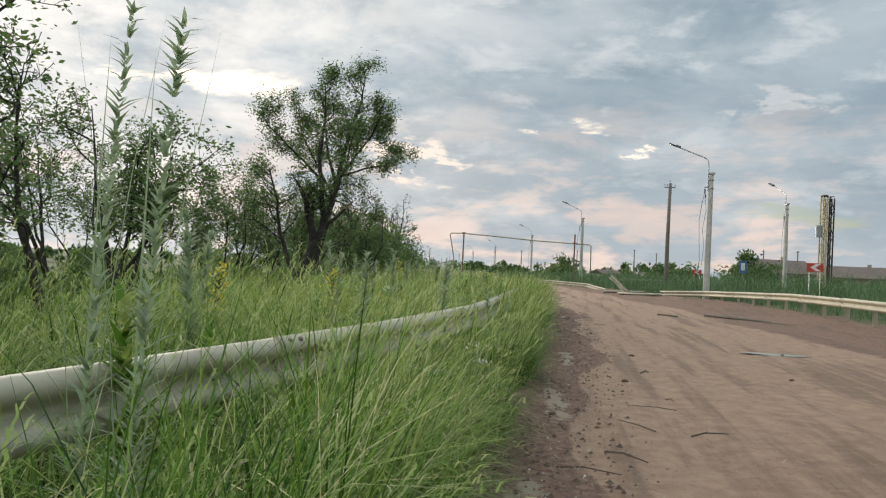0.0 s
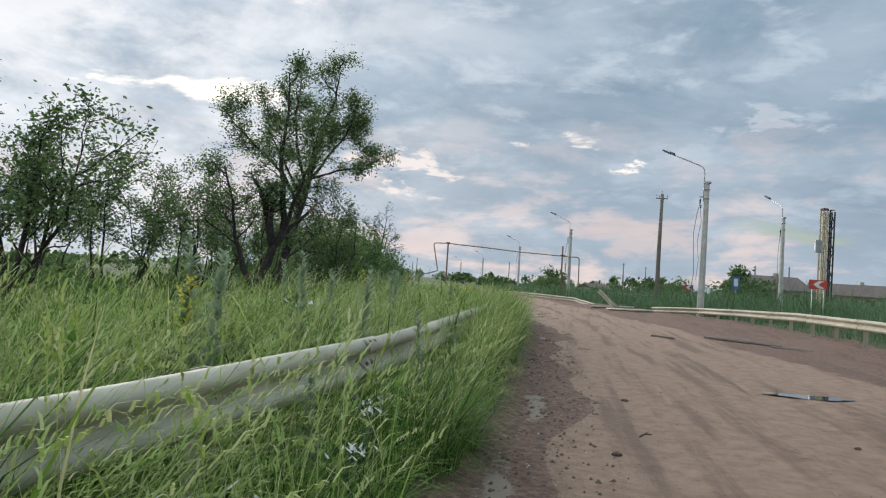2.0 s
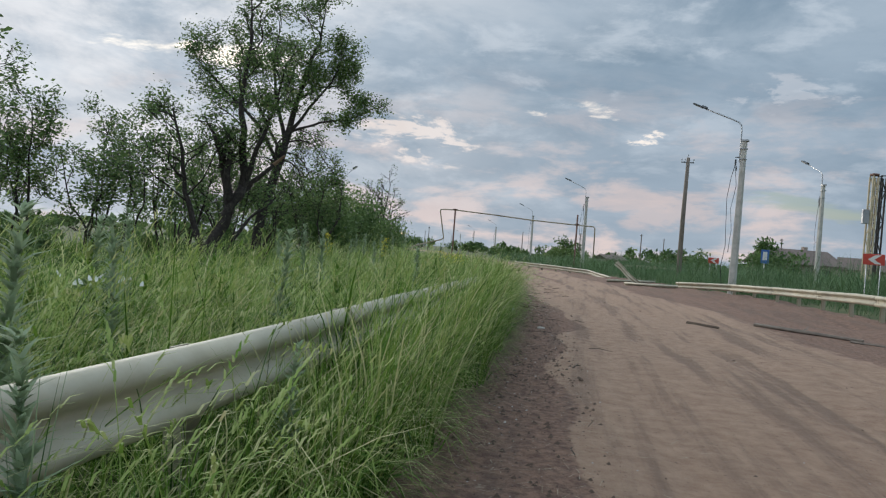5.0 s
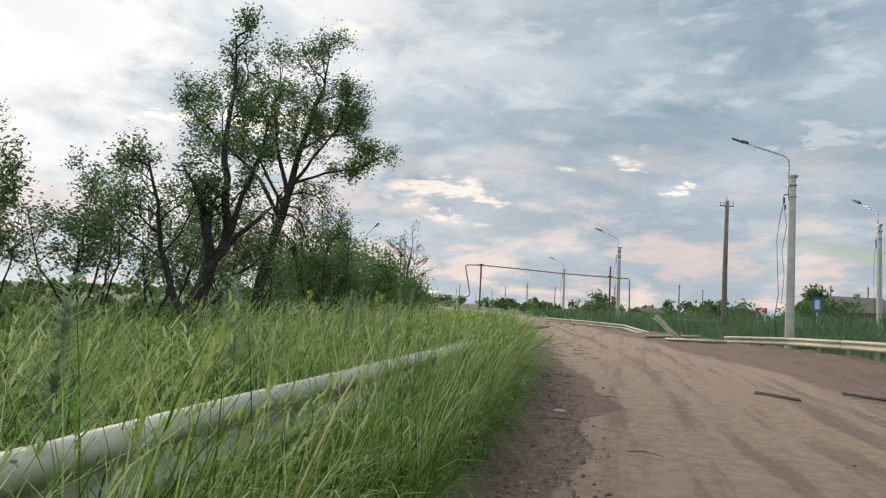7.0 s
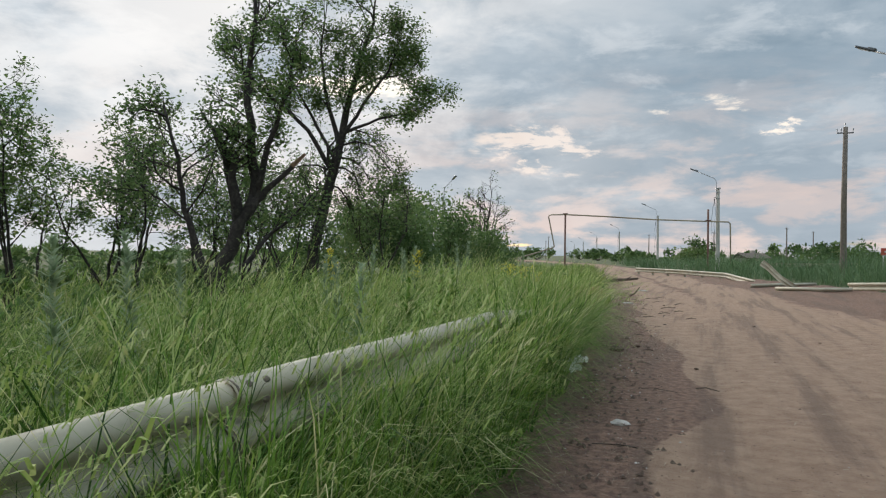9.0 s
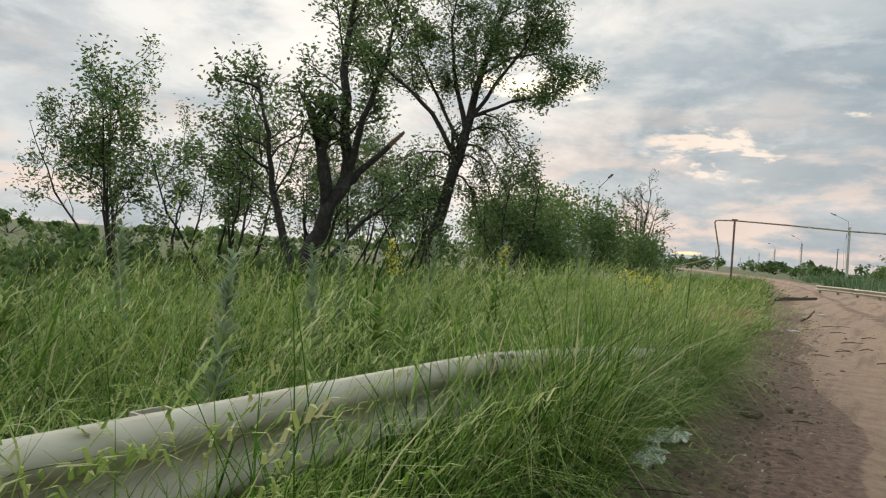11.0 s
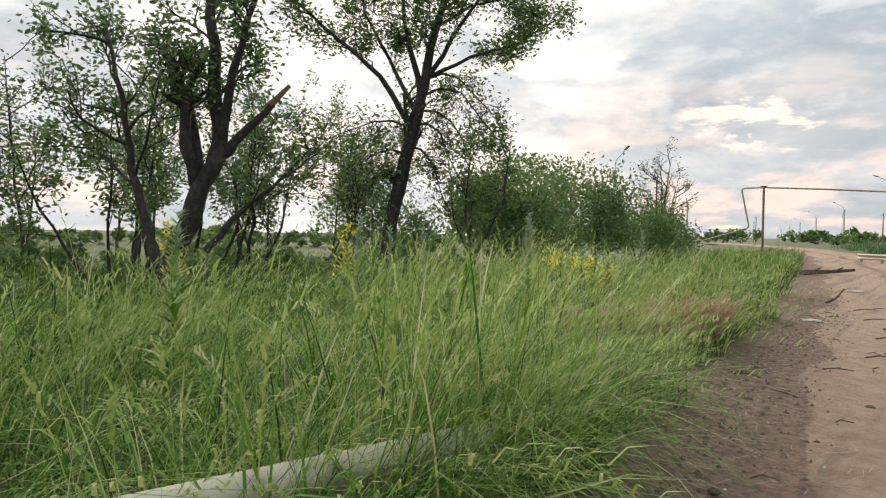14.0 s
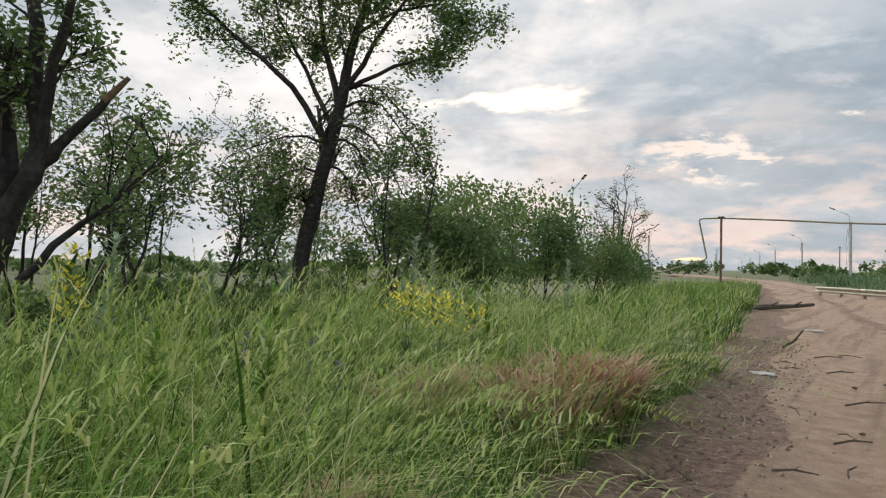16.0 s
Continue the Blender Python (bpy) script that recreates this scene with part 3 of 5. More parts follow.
def leafy_stem(x, y, h, mat_list, n_leaf, leaf, name, label, category, flower=None, seed=0, zb=None, spread=0.12):
    """One upright herb: a tapering stem with many narrow leaves, and a flower spike or heads."""
    r = np.random.default_rng(seed)
    z0 = ground_z(np.array([x]), np.array([y]))[0] if zb is None else zb
    top = new(name)
    top.location = (x, y, z0)
    tagged(top, label, category)
    parts = [blades(np.zeros((3, 3)), np.full(3, h), np.full(3, 0.012), np.array([0, 2.1, 4.2]), np.full(3, 0.08), np.full(3, 0.3), 0.03, 4)]
    q = r.uniform(0.1, 1.0, n_leaf)
    root = np.stack([0.05 * h * q * q, 0 * q, h * q * 0.97], 1)
    parts.append(blades(root, leaf * (1.25 - 0.8 * q) * r.uniform(0.6, 1.2, n_leaf), leaf * 0.22 * np.ones(n_leaf), r.uniform(0, 6.28, n_leaf), r.uniform(0.2, 0.9, n_leaf), r.uniform(0.2, 0.9, n_leaf), r.uniform(0.3, 1.2, n_leaf), 2))
    v, t, c, l = joined(parts)
    ob = tagged(new("foliage", mesh_from("foliage", v, c, l, mat_list[0], {"tint": np.clip(t, 0, 1)})), kind="stuff")
    ob.parent = top
    if flower:
        n = flower[0]
        qa = r.uniform(flower[1], 1.02, n)
        root = np.stack([0.05 * h * qa * qa + r.normal(0, spread * 0.4, n), r.normal(0, spread * 0.4, n), h * qa], 1)
        v, t, c, l = joined([blades(root, np.full(n, flower[2]), np.full(n, flower[2] * 0.8), r.uniform(0, 6.28, n), r.uniform(0, 0.6, n), r.random(n), r.uniform(0.4, 1.5, n), 2)])
        fl = new("flower_head", mesh_from("flower_head", v, c, l, mat_list[1], {"tint": t}))
        tagged(fl, kind="stuff").parent = top
    return top


def herbs():
    r = random.Random(3)
    worm = [leafy_stem(-1.75, 9.6, 1.3, [M_WORM], 220, 0.14, "wormwood", "silvery green wormwood plant in the grass", "weed", seed=1)]
    tagged(worm[0], group="wormwood plants in the verge")
    for x, y, s in ((-2.3, 7.6, 1.1), (-1.0, 8.9, 0.75), (-2.6, 10.2, 1.15), (-3.0, 8.6, 1.2), (-2.9, 5.0, 1.2), (-3.6, 12.5, 1.0), (-2.4, 13.6, 1.05),
                    (-3.2, 16.8, 1.05), (-2.3, 19.0, 0.95), (-5.2, 27.0, 1.15), (-5.6, 31.5, 1.25), (-6.4, 33.2, 1.3), (-4.6, 22.4, 1.0), (-5.4, 20.4, 1.1), (-1.15, 6.6, 0.6), (-3.3, 9.6, 1.1), (-2.7, 11.6, 1.0), (-3.9, 7.0, 1.15), (-4.4, 14.2, 1.1), (-4.0, 18.2, 1.1), (-3.6, 21.0, 1.0), (-5.0, 24.6, 1.1), (-6.2, 28.8, 1.1), (-7.0, 30.6, 1.2), (-4.9, 35.0, 1.1), (-0.9, 10.3, 0.6)):
        copy_thing(worm[0], pose(x, y, float(ground_z(np.array([x]), np.array([y]))[0]), 0, 0, r.uniform(0, 360)) @ Matrix.Scale(s, 4))
    for x, y, h, sd in ((-1.22, 1.78, 1.95, 4), (-1.58, 2.05, 2.1, 14)):
        leafy_stem(x, y, h, [M_WORM], 260, 0.085, "tall_weed", "tall grey-green weed standing above the grass", "weed", seed=sd)
    nettle = leafy_stem(-1.9, 3.4, 0.85, [M_GRASS], 90, 0.16, "nettle", "broad-leaved green weed among the grass", "weed", seed=21)
    tagged(nettle, group="leafy weeds in the verge")
    for i in range(46):
        y = r.uniform(2.0, 32)
        x = float(left_edge(y)) - r.uniform(1.0, 4.5)
        copy_thing(nettle, pose(x, y, land(x, y), 0, 0, r.uniform(0, 360)) @ Matrix.Scale(r.uniform(0.75, 1.3), 4))
    m = leafy_stem(-2.95, 8.3, 1.15, [M_WEED, M_YELLOW], 60, 0.16, "mullein", "tall mullein with a yellow flower spike", "flower", flower=(110, 0.6, 0.035), seed=5, spread=0.1)
    tagged(m, group="yellow mulleins in the verge")
    for x, y, s in ((-5.0, 26.6, 1.15), (-6.2, 25.4, 1.25), (-3.3, 6.1, 0.95)):
        copy_thing(m, pose(x, y, float(ground_z(np.array([x]), np.array([y]))[0]), 0, 0, r.uniform(0, 360)) @ Matrix.Scale(s, 4))
    y1 = leafy_stem(-3.5, 28.6, 1.05, [M_WEED, M_YELLOW], 50, 0.12, "toadflax", "yellow toadflax in bloom among the grass", "flower", flower=(60, 0.75, 0.035), seed=6, spread=0.2)
    tagged(y1, group="yellow flowers in the grass")
    for x, y, s in ((-3.3, 28.8, 0.95), (-3.1, 28.5, 1.0), (-3.7, 28.9, 1.05), (-3.0, 28.9, 0.9)):
        copy_thing(y1, pose(x, y, float(ground_z(np.array([x]), np.array([y]))[0]), 0, 0, r.uniform(0, 360)) @ Matrix.Scale(s, 4))
    p1 = leafy_stem(-4.3, 27.6, 0.75, [M_WEED, M_PURPLE], 40, 0.12, "sage", "purple flowering sage among the grass", "flower", flower=(50, 0.55, 0.025), seed=7, spread=0.05)
    tagged(p1, group="purple sage in the grass")
    for x, y, s in ((-3.9, 27.9, 0.9), (-4.6, 28.1, 1.05), (-3.4, 27.7, 0.75)):
        copy_thing(p1, pose(x, y, float(ground_z(np.array([x]), np.array([y]))[0]), 0, 0, r.uniform(0, 360)) @ Matrix.Scale(s, 4))
    d1 = leafy_stem(-0.85, 6.6, 0.50, [M_WEED, M_WHITE], 60, 0.10, "daisy", "white flowering daisy beside the guardrail", "flower", flower=(20, 0.92, 0.03), seed=8, spread=0.2)
    tagged(d1, group="white daisies by the guardrail")
    for x, y, s in ((-0.95, 7.2, 0.9), (-0.8, 6.1, 0.85), (-0.9, 4.9, 1.0), (-3.2, 12.2, 1.6)):
        copy_thing(d1, pose(x, y, float(ground_z(np.array([x]), np.array([y]))[0]), 0, 0, r.uniform(0, 360)) @ Matrix.Scale(s, 4))


herbs()


def pink_tufts():
    spots = [(-2.15, 28.9, 0.5), (-2.6, 28.6, 0.42), (-2.1, 28.3, 0.42), (-2.85, 28.2, 0.42), (-1.75, 26.0, 0.3), (-2.2, 29.6, 0.4)]
    first = None
    for i, (x, y, s) in enumerate(spots):
        n = 260
        a = rng.uniform(0, 6.28, n)
        rr = 0.28 * np.sqrt(rng.random(n))
        root = np.stack([rr * np.cos(a), rr * np.sin(a), 0 * a - 0.02], 1)
        h = rng.uniform(0.28, 0.5, n)
        az = rng.normal(0.2, 1.2, n)
        parts = [blades(root, h, np.full(n, 0.008), az, np.full(n, 0.3), rng.uniform(0, 0.6, n), 0.2, 3, 0.4)]
        for q in (0.7, 0.8, 0.9, 1.0):
            out = h * (0.2 * q + 0.3 * q * q)
            c = root + np.stack([np.cos(az) * out, np.sin(az) * out, h * (q - 0.126 * q * q)], 1)
            parts.append(blades(c, np.full(n, 0.11), np.full(n, 0.017), az + rng.normal(0, 0.5, n), np.full(n, 0.9), rng.uniform(0.3, 1, n), 0.5, 2))
        ob = plant_object("brome_tuft", parts, M_PINK, "reddish dry brome grass tuft at the road edge", "grass", kind="thing") if first is None else copy_thing(first, Matrix())
        if first is None:
            first = tagged(ob, group="reddish grass tufts")
            ob["kind"] = ""
            del ob["kind"]
        ob.matrix_basis = pose(x, y, float(ground_z(np.array([x]), np.array([y]))[0]), 0, 0, 40 * i) @ Matrix.Scale(s / 0.37, 4)


pink_tufts()


def burdock(x, y, s, seed):
    """A rosette of broad leaves."""
    r = random.Random(seed)
    bm = bmesh.new()
    for i in range(7):
        a = i * 0.9 + r.uniform(-0.2, 0.2)
        ln, wd = r.uniform(0.28, 0.42), r.uniform(0.10, 0.16)
        rows = []
        for j in range(6):
            q = j / 5
            out, up = ln * q + 0.08, 0.12 + 0.42 * math.sin(q * 2.0) * ln * 1.6
            half = wd * math.sin(math.pi * (0.08 + 0.9 * q)) * (1 - 0.25 * q)
            row = []
            for sgn, lift in ((-1, 0.03), (0, 0.0), (1, 0.03)):
                px, py = out, sgn * half
                row.append(bm.verts.new((px * math.cos(a) - py * math.sin(a), px * math.sin(a) + py * math.cos(a), up + lift)))
            rows.append(row)
        for j in range(5):
            for k in range(2):
                bm.faces.new((rows[j][k], rows[j][k + 1], rows[j + 1][k + 1], rows[j + 1][k]))
    me = bpy.data.meshes.new("burdock")
    bm.to_mesh(me)
    me.attributes.new("tint", "FLOAT", "POINT").data.foreach_set("value", np.full(len(me.vertices), 0.8, dtype=np.float32))
    me.materials.append(M_WEED)
    ob = tagged(new("burdock", me), "broad-leaved burdock growing at the verge", "weed", group="burdocks at the verge")
    ob.matrix_basis = pose(x, y, 0, 0, 0, seed * 70) @ Matrix.Scale(s, 4)


for bx, by, bs in ((-1.55, 23.6, 0.9), (-1.35, 23.0, 0.8), (-2.1, 29.9, 0.7), (-2.6, 28.4, 0.7), (-2.7, 33.0, 0.9)):
    burdock(bx, by, bs, int(by))


# ---- trees ----
class Tree:
    """Gathers tapered limbs and leaf sprays of one tree."""

    def __init__(self, seed, sides=6):
        self.r, self.sides = random.Random(seed), sides
        self.v, self.f, self.tips = [], [], []

    def tube(self, pts, r0, r1):
        n, k = len(pts), (self.sides if r0 > 0.045 else 4 if r0 > 0.022 else 3)
        base = len(self.v)
        for i, p in enumerate(pts):
            d = (pts[min(i + 1, n - 1)] - pts[max(i - 1, 0)]).normalized()
            s = d.cross(Vector((0.31, 0.95, 0.1))).normalized()
            t = d.cross(s)
            rad = r0 + (r1 - r0) * i / (n - 1)
            for j in range(k):
                a = 2 * math.pi * j / k
                wob = 1 + 0.12 * math.sin(3 * a + i * 1.7)
                self.v.append(p + (s * math.cos(a) + t * math.sin(a)) * rad * wob)
        for i in range(n - 1):
            for j in range(k):
                a, b = base + i * k + j, base + i * k + (j + 1) % k
                self.f.append((a, b, b + k, a + k))
        self.f.append(tuple(base + (n - 1) * k + j for j in range(k)))

    def grow(self, p, d, length, r0, level, leafy=1.0, up=0.25, kids=5, wander=0.22):
        """A limb from p along d, with side limbs; the last level carries leaf sprays."""
        R = self.r
        n = 5 if level < 2 else 3 if level == 2 else 2
        pts, q, dd = [p], p.copy(), d.normalized()
        for i in range(n):
            dd = (dd + Vector((R.gauss(0, wander), R.gauss(0, wander), R.gauss(0, wander) + up * 0.3))).normalized()
            q = q + dd * (length / n)
            pts.append(q.copy())
        self.tube(pts, r0, max(r0 * 0.35, 0.009))
        self.side_limbs(pts, length, r0, level, leafy, up, kids)

    def side_limbs(self, pts, length, r0, level, leafy=1.0, up=0.25, kids=5, start=0.3):
        R = self.r
        n = len(pts) - 1
        if level >= 3:
            for i in range(1, n + 1):
                if R.random() < leafy:
                    self.tips.append(pts[i])
                    self.tips.append(pts[i - 1].lerp(pts[i], 0.5))
            return
        for j in range(kids):
            u = start + (1 - start) * (j + R.random()) / kids
            i = min(int(u * n), n - 1)
            q = pts[i].lerp(pts[i + 1], u * n - i)
            d = (pts[i + 1] - pts[i]).normalized()
            side = d.cross(Vector((R.gauss(0, 1), R.gauss(0, 1), R.gauss(0, 1)))).normalized()
            nd = (d * R.uniform(0.25, 0.9) + side * R.uniform(0.6, 1.1) + Vector((0, 0, up))).normalized()
            self.grow(q, nd, length * R.uniform(0.35, 0.6) * (1.1 - 0.3 * u), r0 * R.uniform(0.32, 0.5), level + 1, leafy, up, max(3, min(kids - 1, 5 - level)))
        if level >= 1 and R.random() < leafy:
            self.tips.append(pts[-1])

    def limb(self, pts, r0, r1, level=0, kids=6, leafy=1.0, start=0.35, up=0.25, reach=1.0):
        """A limb along given points, smoothed a little, with side limbs."""
        pts = [Vector(p) for p in pts]
        fine = []
        for a, b in zip(pts[:-1], pts[1:]):
            for k in range(3):
                w = Vector((self.r.gauss(0, 0.03), self.r.gauss(0, 0.03), 0)) if k else Vector()
                fine.append(a.lerp(b, k / 3) + w)
        fine.append(pts[-1])
        self.tube(fine, r0, r1)
        length = sum((b - a).length for a, b in zip(pts[:-1], pts[1:])) * reach
        if kids:
            self.side_limbs(fine, length * 0.75, (r0 + r1) / 2, level, leafy, up, kids, start)

    def build(self, name, base, label, leaf, per_tip, spray, category="tree", group="", turn=0.0, extra=()):
        top = tagged(new(name), label, category, group)
        top.matrix_basis = pose(*base, 0, 0, turn)
        me = bpy.data.meshes.new("trunk")
        me.from_pydata([tuple(p) for p in self.v], [], self.f)
        me.polygons.foreach_set("use_smooth", np.ones(len(me.polygons), dtype=bool))
        me.materials.append(M_BARK)
        new("trunk", me).parent = top
        if per_tip and self.tips:
            g = np.random.default_rng(self.r.randrange(9999))
            P = np.array([tuple(t) for t in self.tips])
            n = len(P) * per_tip
            c = np.repeat(P, per_tip, 0) + g.normal(0, spray, (n, 3))
            az = g.uniform(0, 6.28, n)
            sz = leaf * g.uniform(0.6, 1.3, n)
            d = np.stack([np.cos(az), np.sin(az), g.uniform(-1.0, 0.5, n)], 1)
            d /= np.linalg.norm(d, axis=1, keepdims=True)
            sd = np.cross(d, g.normal(0, 1, (n, 3)))
            sd /= np.linalg.norm(sd, axis=1, keepdims=True)
            a = c - d * sz[:, None] * 0.5
            m1, m2 = c + sd * sz[:, None] * 0.24, c - sd * sz[:, None] * 0.24
            e = c + d * sz[:, None] * 0.5
            V = np.stack([a, m1, e, m2], 1).reshape(-1, 3)
            tone = np.repeat(np.clip(np.repeat(g.normal(0.4, 0.2, len(P)), per_tip) + g.normal(0, 0.12, n), 0, 1), 4)
            lm = mesh_from("foliage", V, np.full(n, 4), np.arange(4 * n), M_LEAF, {"tint": tone})
            tagged(new("foliage", lm), kind="stuff").parent = top
        for nm, mm, mat in extra:
            mm.materials.append(mat)
            new(nm, mm).parent = top
        return top


def stub_cut(p, d, r):
    """The pale split end of a sawn limb."""
    bm = bmesh.new()
    bmesh.ops.create_cone(bm, cap_ends=True, segments=8, radius1=r, radius2=r * 0.55, depth=0.5)
    me = bpy.data.meshes.new("cut_end")
    bm.transform(Matrix.Translation(p) @ Vector(d).to_track_quat("Z", "Y").to_matrix().to_4x4())
    bm.to_mesh(me)
    return me


RIGHT = Vector((0.83, 0.555, 0))     # along the tree line, as one faces it
BACK = Vector((-0.555, 0.83, 0))


def at(u, z, b=0.0):
    return RIGHT * u + BACK * b + Vector((0, 0, z))


def pollard_tree():
    t = Tree(11, 8)
    t.limb([at(-0.15, -0.2), at(0, 1.2), at(0.42, 2.3), at(0.85, 3.25)], 0.22, 0.16, kids=0)
    t.limb([at(0.85, 3.2), at(0.75, 4.6), at(0.62, 6.2, 0.2), at(0.8, 8.0, 0.3), at(0.7, 9.7, 0.3)], 0.15, 0.02, kids=13, start=0.15, reach=0.6)
    t.limb([at(0.9, 3.3), at(1.2, 4.6, -0.3), at(1.7, 6.0, -0.4), at(1.9, 7.4, -0.5)], 0.10, 0.02, kids=10, start=0.2, reach=0.75)
    t.limb([at(0.85, 3.1), at(1.3, 3.55), at(1.85, 4.1)], 0.10, 0.06, kids=0)
    t.limb([at(0.45, 2.7), at(0.2, 3.9, 0.2), at(-0.15, 4.9, 0.2)], 0.16, 0.10, kids=5, start=0.5, reach=1.00)
    t.limb([at(0.4, 2.6), at(0.3, 3.6, -0.2), at(0.35, 4.4, -0.2)], 0.12, 0.09, kids=4, start=0.6, reach=1.00)
    t.limb([at(-0.2, 0.9), at(-0.6, 1.9, 0.2), at(-0.95, 2.9, 0.3), at(-1.1, 4.2, 0.3), at(-1.5, 5.6, 0.4)], 0.12, 0.03, kids=11, start=0.4, reach=1.00)
    t.limb([at(0.6, 1.4), at(1.2, 2.2, 0.4), at(1.7, 2.6, 0.5), at(2.4, 3.4, 0.7)], 0.07, 0.015, kids=5, leafy=0.5, reach=1.00)
    end = at(1.98, 4.25)
    t.build("pollard_tree", (-11.4, 28.65, land(-11.4, 28.65)), "old lopped maple tree with dark bark and sawn limbs", 0.13, 2, 0.17,
            extra=[("cut_end", stub_cut(end, at(0.6, 0.6), 0.068), M_CUT)])


def tall_tree():
    t = Tree(23, 8)
    # the leader, bending a little towards the road
    t.limb([at(-0.1, -0.2), at(0.1, 1.8), at(0.55, 4.0), at(1.0, 5.9)], 0.25, 0.19, kids=5, start=0.5, leafy=0.3, reach=0.6)
    t.limb([at(1.0, 5.8), at(1.35, 7.6), at(1.9, 9.7, 0.2), at(2.4, 11.2, 0.2), at(2.5, 12.6)], 0.17, 0.02, kids=13, start=0.12, reach=0.75)
    # steep side limbs
    t.limb([at(0.8, 5.0), at(-0.2, 6.6, -0.3), at(-1.5, 7.7, -0.4), at(-2.9, 8.9, -0.4), at(-3.5, 9.8)], 0.10, 0.015, kids=11, start=0.25, reach=0.7)
    t.limb([at(1.05, 6.1), at(0.6, 7.8, 0.3), at(0.3, 9.8, 0.4), at(0.5, 11.7, 0.3)], 0.11, 0.015, kids=11, start=0.2, reach=0.7)
    t.limb([at(1.1, 6.3), at(2.0, 7.8, -0.2), at(3.0, 9.2, -0.3), at(3.5, 10.6, -0.3)], 0.09, 0.015, kids=11, start=0.2, reach=0.7)
    t.limb([at(1.2, 6.6), at(2.6, 7.2, -0.3), at(3.9, 7.5, -0.5), at(4.9, 8.1, -0.5)], 0.07, 0.012, kids=9, start=0.35, reach=0.62)
    t.limb([at(1.5, 8.2), at(2.6, 9.0, 0.4), at(3.8, 9.3, 0.6), at(4.4, 9.9, 0.6)], 0.06, 0.012, kids=9, start=0.25, reach=0.7)
    t.limb([at(0.9, 5.5), at(0.0, 7.3, 0.6), at(-0.9, 8.9, 0.8), at(-1.2, 10.6, 0.7)], 0.08, 0.012, kids=10, start=0.2, reach=0.7)
    # fine, mostly dead twigs hanging in the lower crown
    for a, b, c, leafy in ((at(1.1, 6.1), at(2.3, 6.1, -0.4), at(3.5, 4.6, -0.6), 0.12), (at(1.0, 5.6), at(2.0, 5.3, 0.3), at(2.9, 3.7, 0.4), 0.08),
                           (at(0.9, 5.2), at(1.7, 4.8, -0.3), at(2.4, 3.2, -0.4), 0.08), (at(0.7, 4.5), at(1.4, 4.0, 0.3), at(1.9, 2.6, 0.4), 0.1),
                           (at(0.8, 5.0), at(-0.4, 5.2, -0.3), at(-1.9, 4.6, -0.4), 0.25), (at(0.6, 4.2), at(-0.4, 4.3, 0.3), at(-1.6, 3.5, 0.4), 0.3),
                           (at(1.2, 6.6), at(2.2, 6.7, 0.4), at(3.3, 5.6, 0.6), 0.2), (at(0.4, 3.4), at(-0.5, 3.5, 0.2), at(-1.3, 2.7, 0.3), 0.3)):
        t.limb([a, a.lerp(b, 0.5) + Vector((0, 0, 0.15)), b, c], 0.05, 0.011, kids=10, start=0.15, leafy=leafy, up=-0.4, reach=0.85)
    t.build("tall_tree", (-14.3, 37.9, land(-14.3, 37.9)), "tall open-crowned maple tree with bare lower twigs", 0.135, 4, 0.21)


def stemmy_tree(seed, x, y, height, stems, lean, label, leaf=0.14, per_tip=3, leafy=0.85, group="", sides=5, spread=0.32, name="young_tree", r0=0.075, spray=0.17):
    t = Tree(seed, sides)
    R = t.r
    for s in range(stems):
        h = height * R.uniform(0.65, 1.0)
        ox, oy = R.gauss(0, 0.25) * (stems > 1), R.gauss(0, 0.25) * (stems > 1)
        dx, dy = lean[0] + R.gauss(0, spread), lean[1] + R.gauss(0, spread)
        k1 = R.uniform(-0.55, 0.55)
        t.limb([(ox, oy, -0.2), (ox + dx * h * 0.2, oy + dy * h * 0.2, h * 0.25), (ox + dx * h * 0.36 + k1, oy + dy * h * 0.36, h * 0.55), (ox + dx * h * 0.5, oy + dy * h * 0.5 + k1, h)],
               r0 * R.uniform(0.7, 1.2), 0.012, kids=6, leafy=leafy * 0.8, start=0.45, reach=0.8)
    return t.build(name, (x, y, land(x, y)), label, leaf, per_tip, spray, group=group)


pollard_tree()
tall_tree()
GROUP = "young trees along the verge"
for sd, x, y, h, st, ln, lf in ((31, -17.0, 34.6, 6.2, 3, (-0.1, 0.1), 0.8), (32, -12.1, 33.4, 4.3, 2, (0.15, 0.0), 0.3), (33, -11.2, 38.3, 5.6, 2, (0.35, 0.1), 0.85),
                             (34, -21.5, 35.5, 6.8, 1, (0.4, 0.2), 0.85), (35, -18.9, 32.6, 6.0, 3, (0.05, 0.0), 0.85), (36, -15.6, 29.6, 5.6, 3, (-0.25, -0.1), 0.95),
                             (37, -17.8, 27.6, 5.8, 3, (0.0, 0.0), 0.95), (38, -14.6, 32.0, 5.0, 2, (0.2, 0.0), 0.5), (39, -23.5, 31.0, 7.2, 3, (0.0, 0.0), 0.95),
                             (40, -16.6, 39.8, 7.0, 3, (-0.1, 0.0), 0.7), (41, -26.5, 36.5, 6.2, 2, (0.1, 0.0), 0.9), (42, -20.5, 41.5, 6.0, 3, (0.0, 0.0), 0.7), (43, -13.2, 41.0, 5.0, 2, (0.1, 0.2), 0.6), (46, -12.6, 31.2, 4.4, 2, (0.1, 0.1), 0.5)):
    stemmy_tree(sd, x, y, h, st, ln, "slender multi-stemmed maple tree in leaf", leafy=lf, group=GROUP)
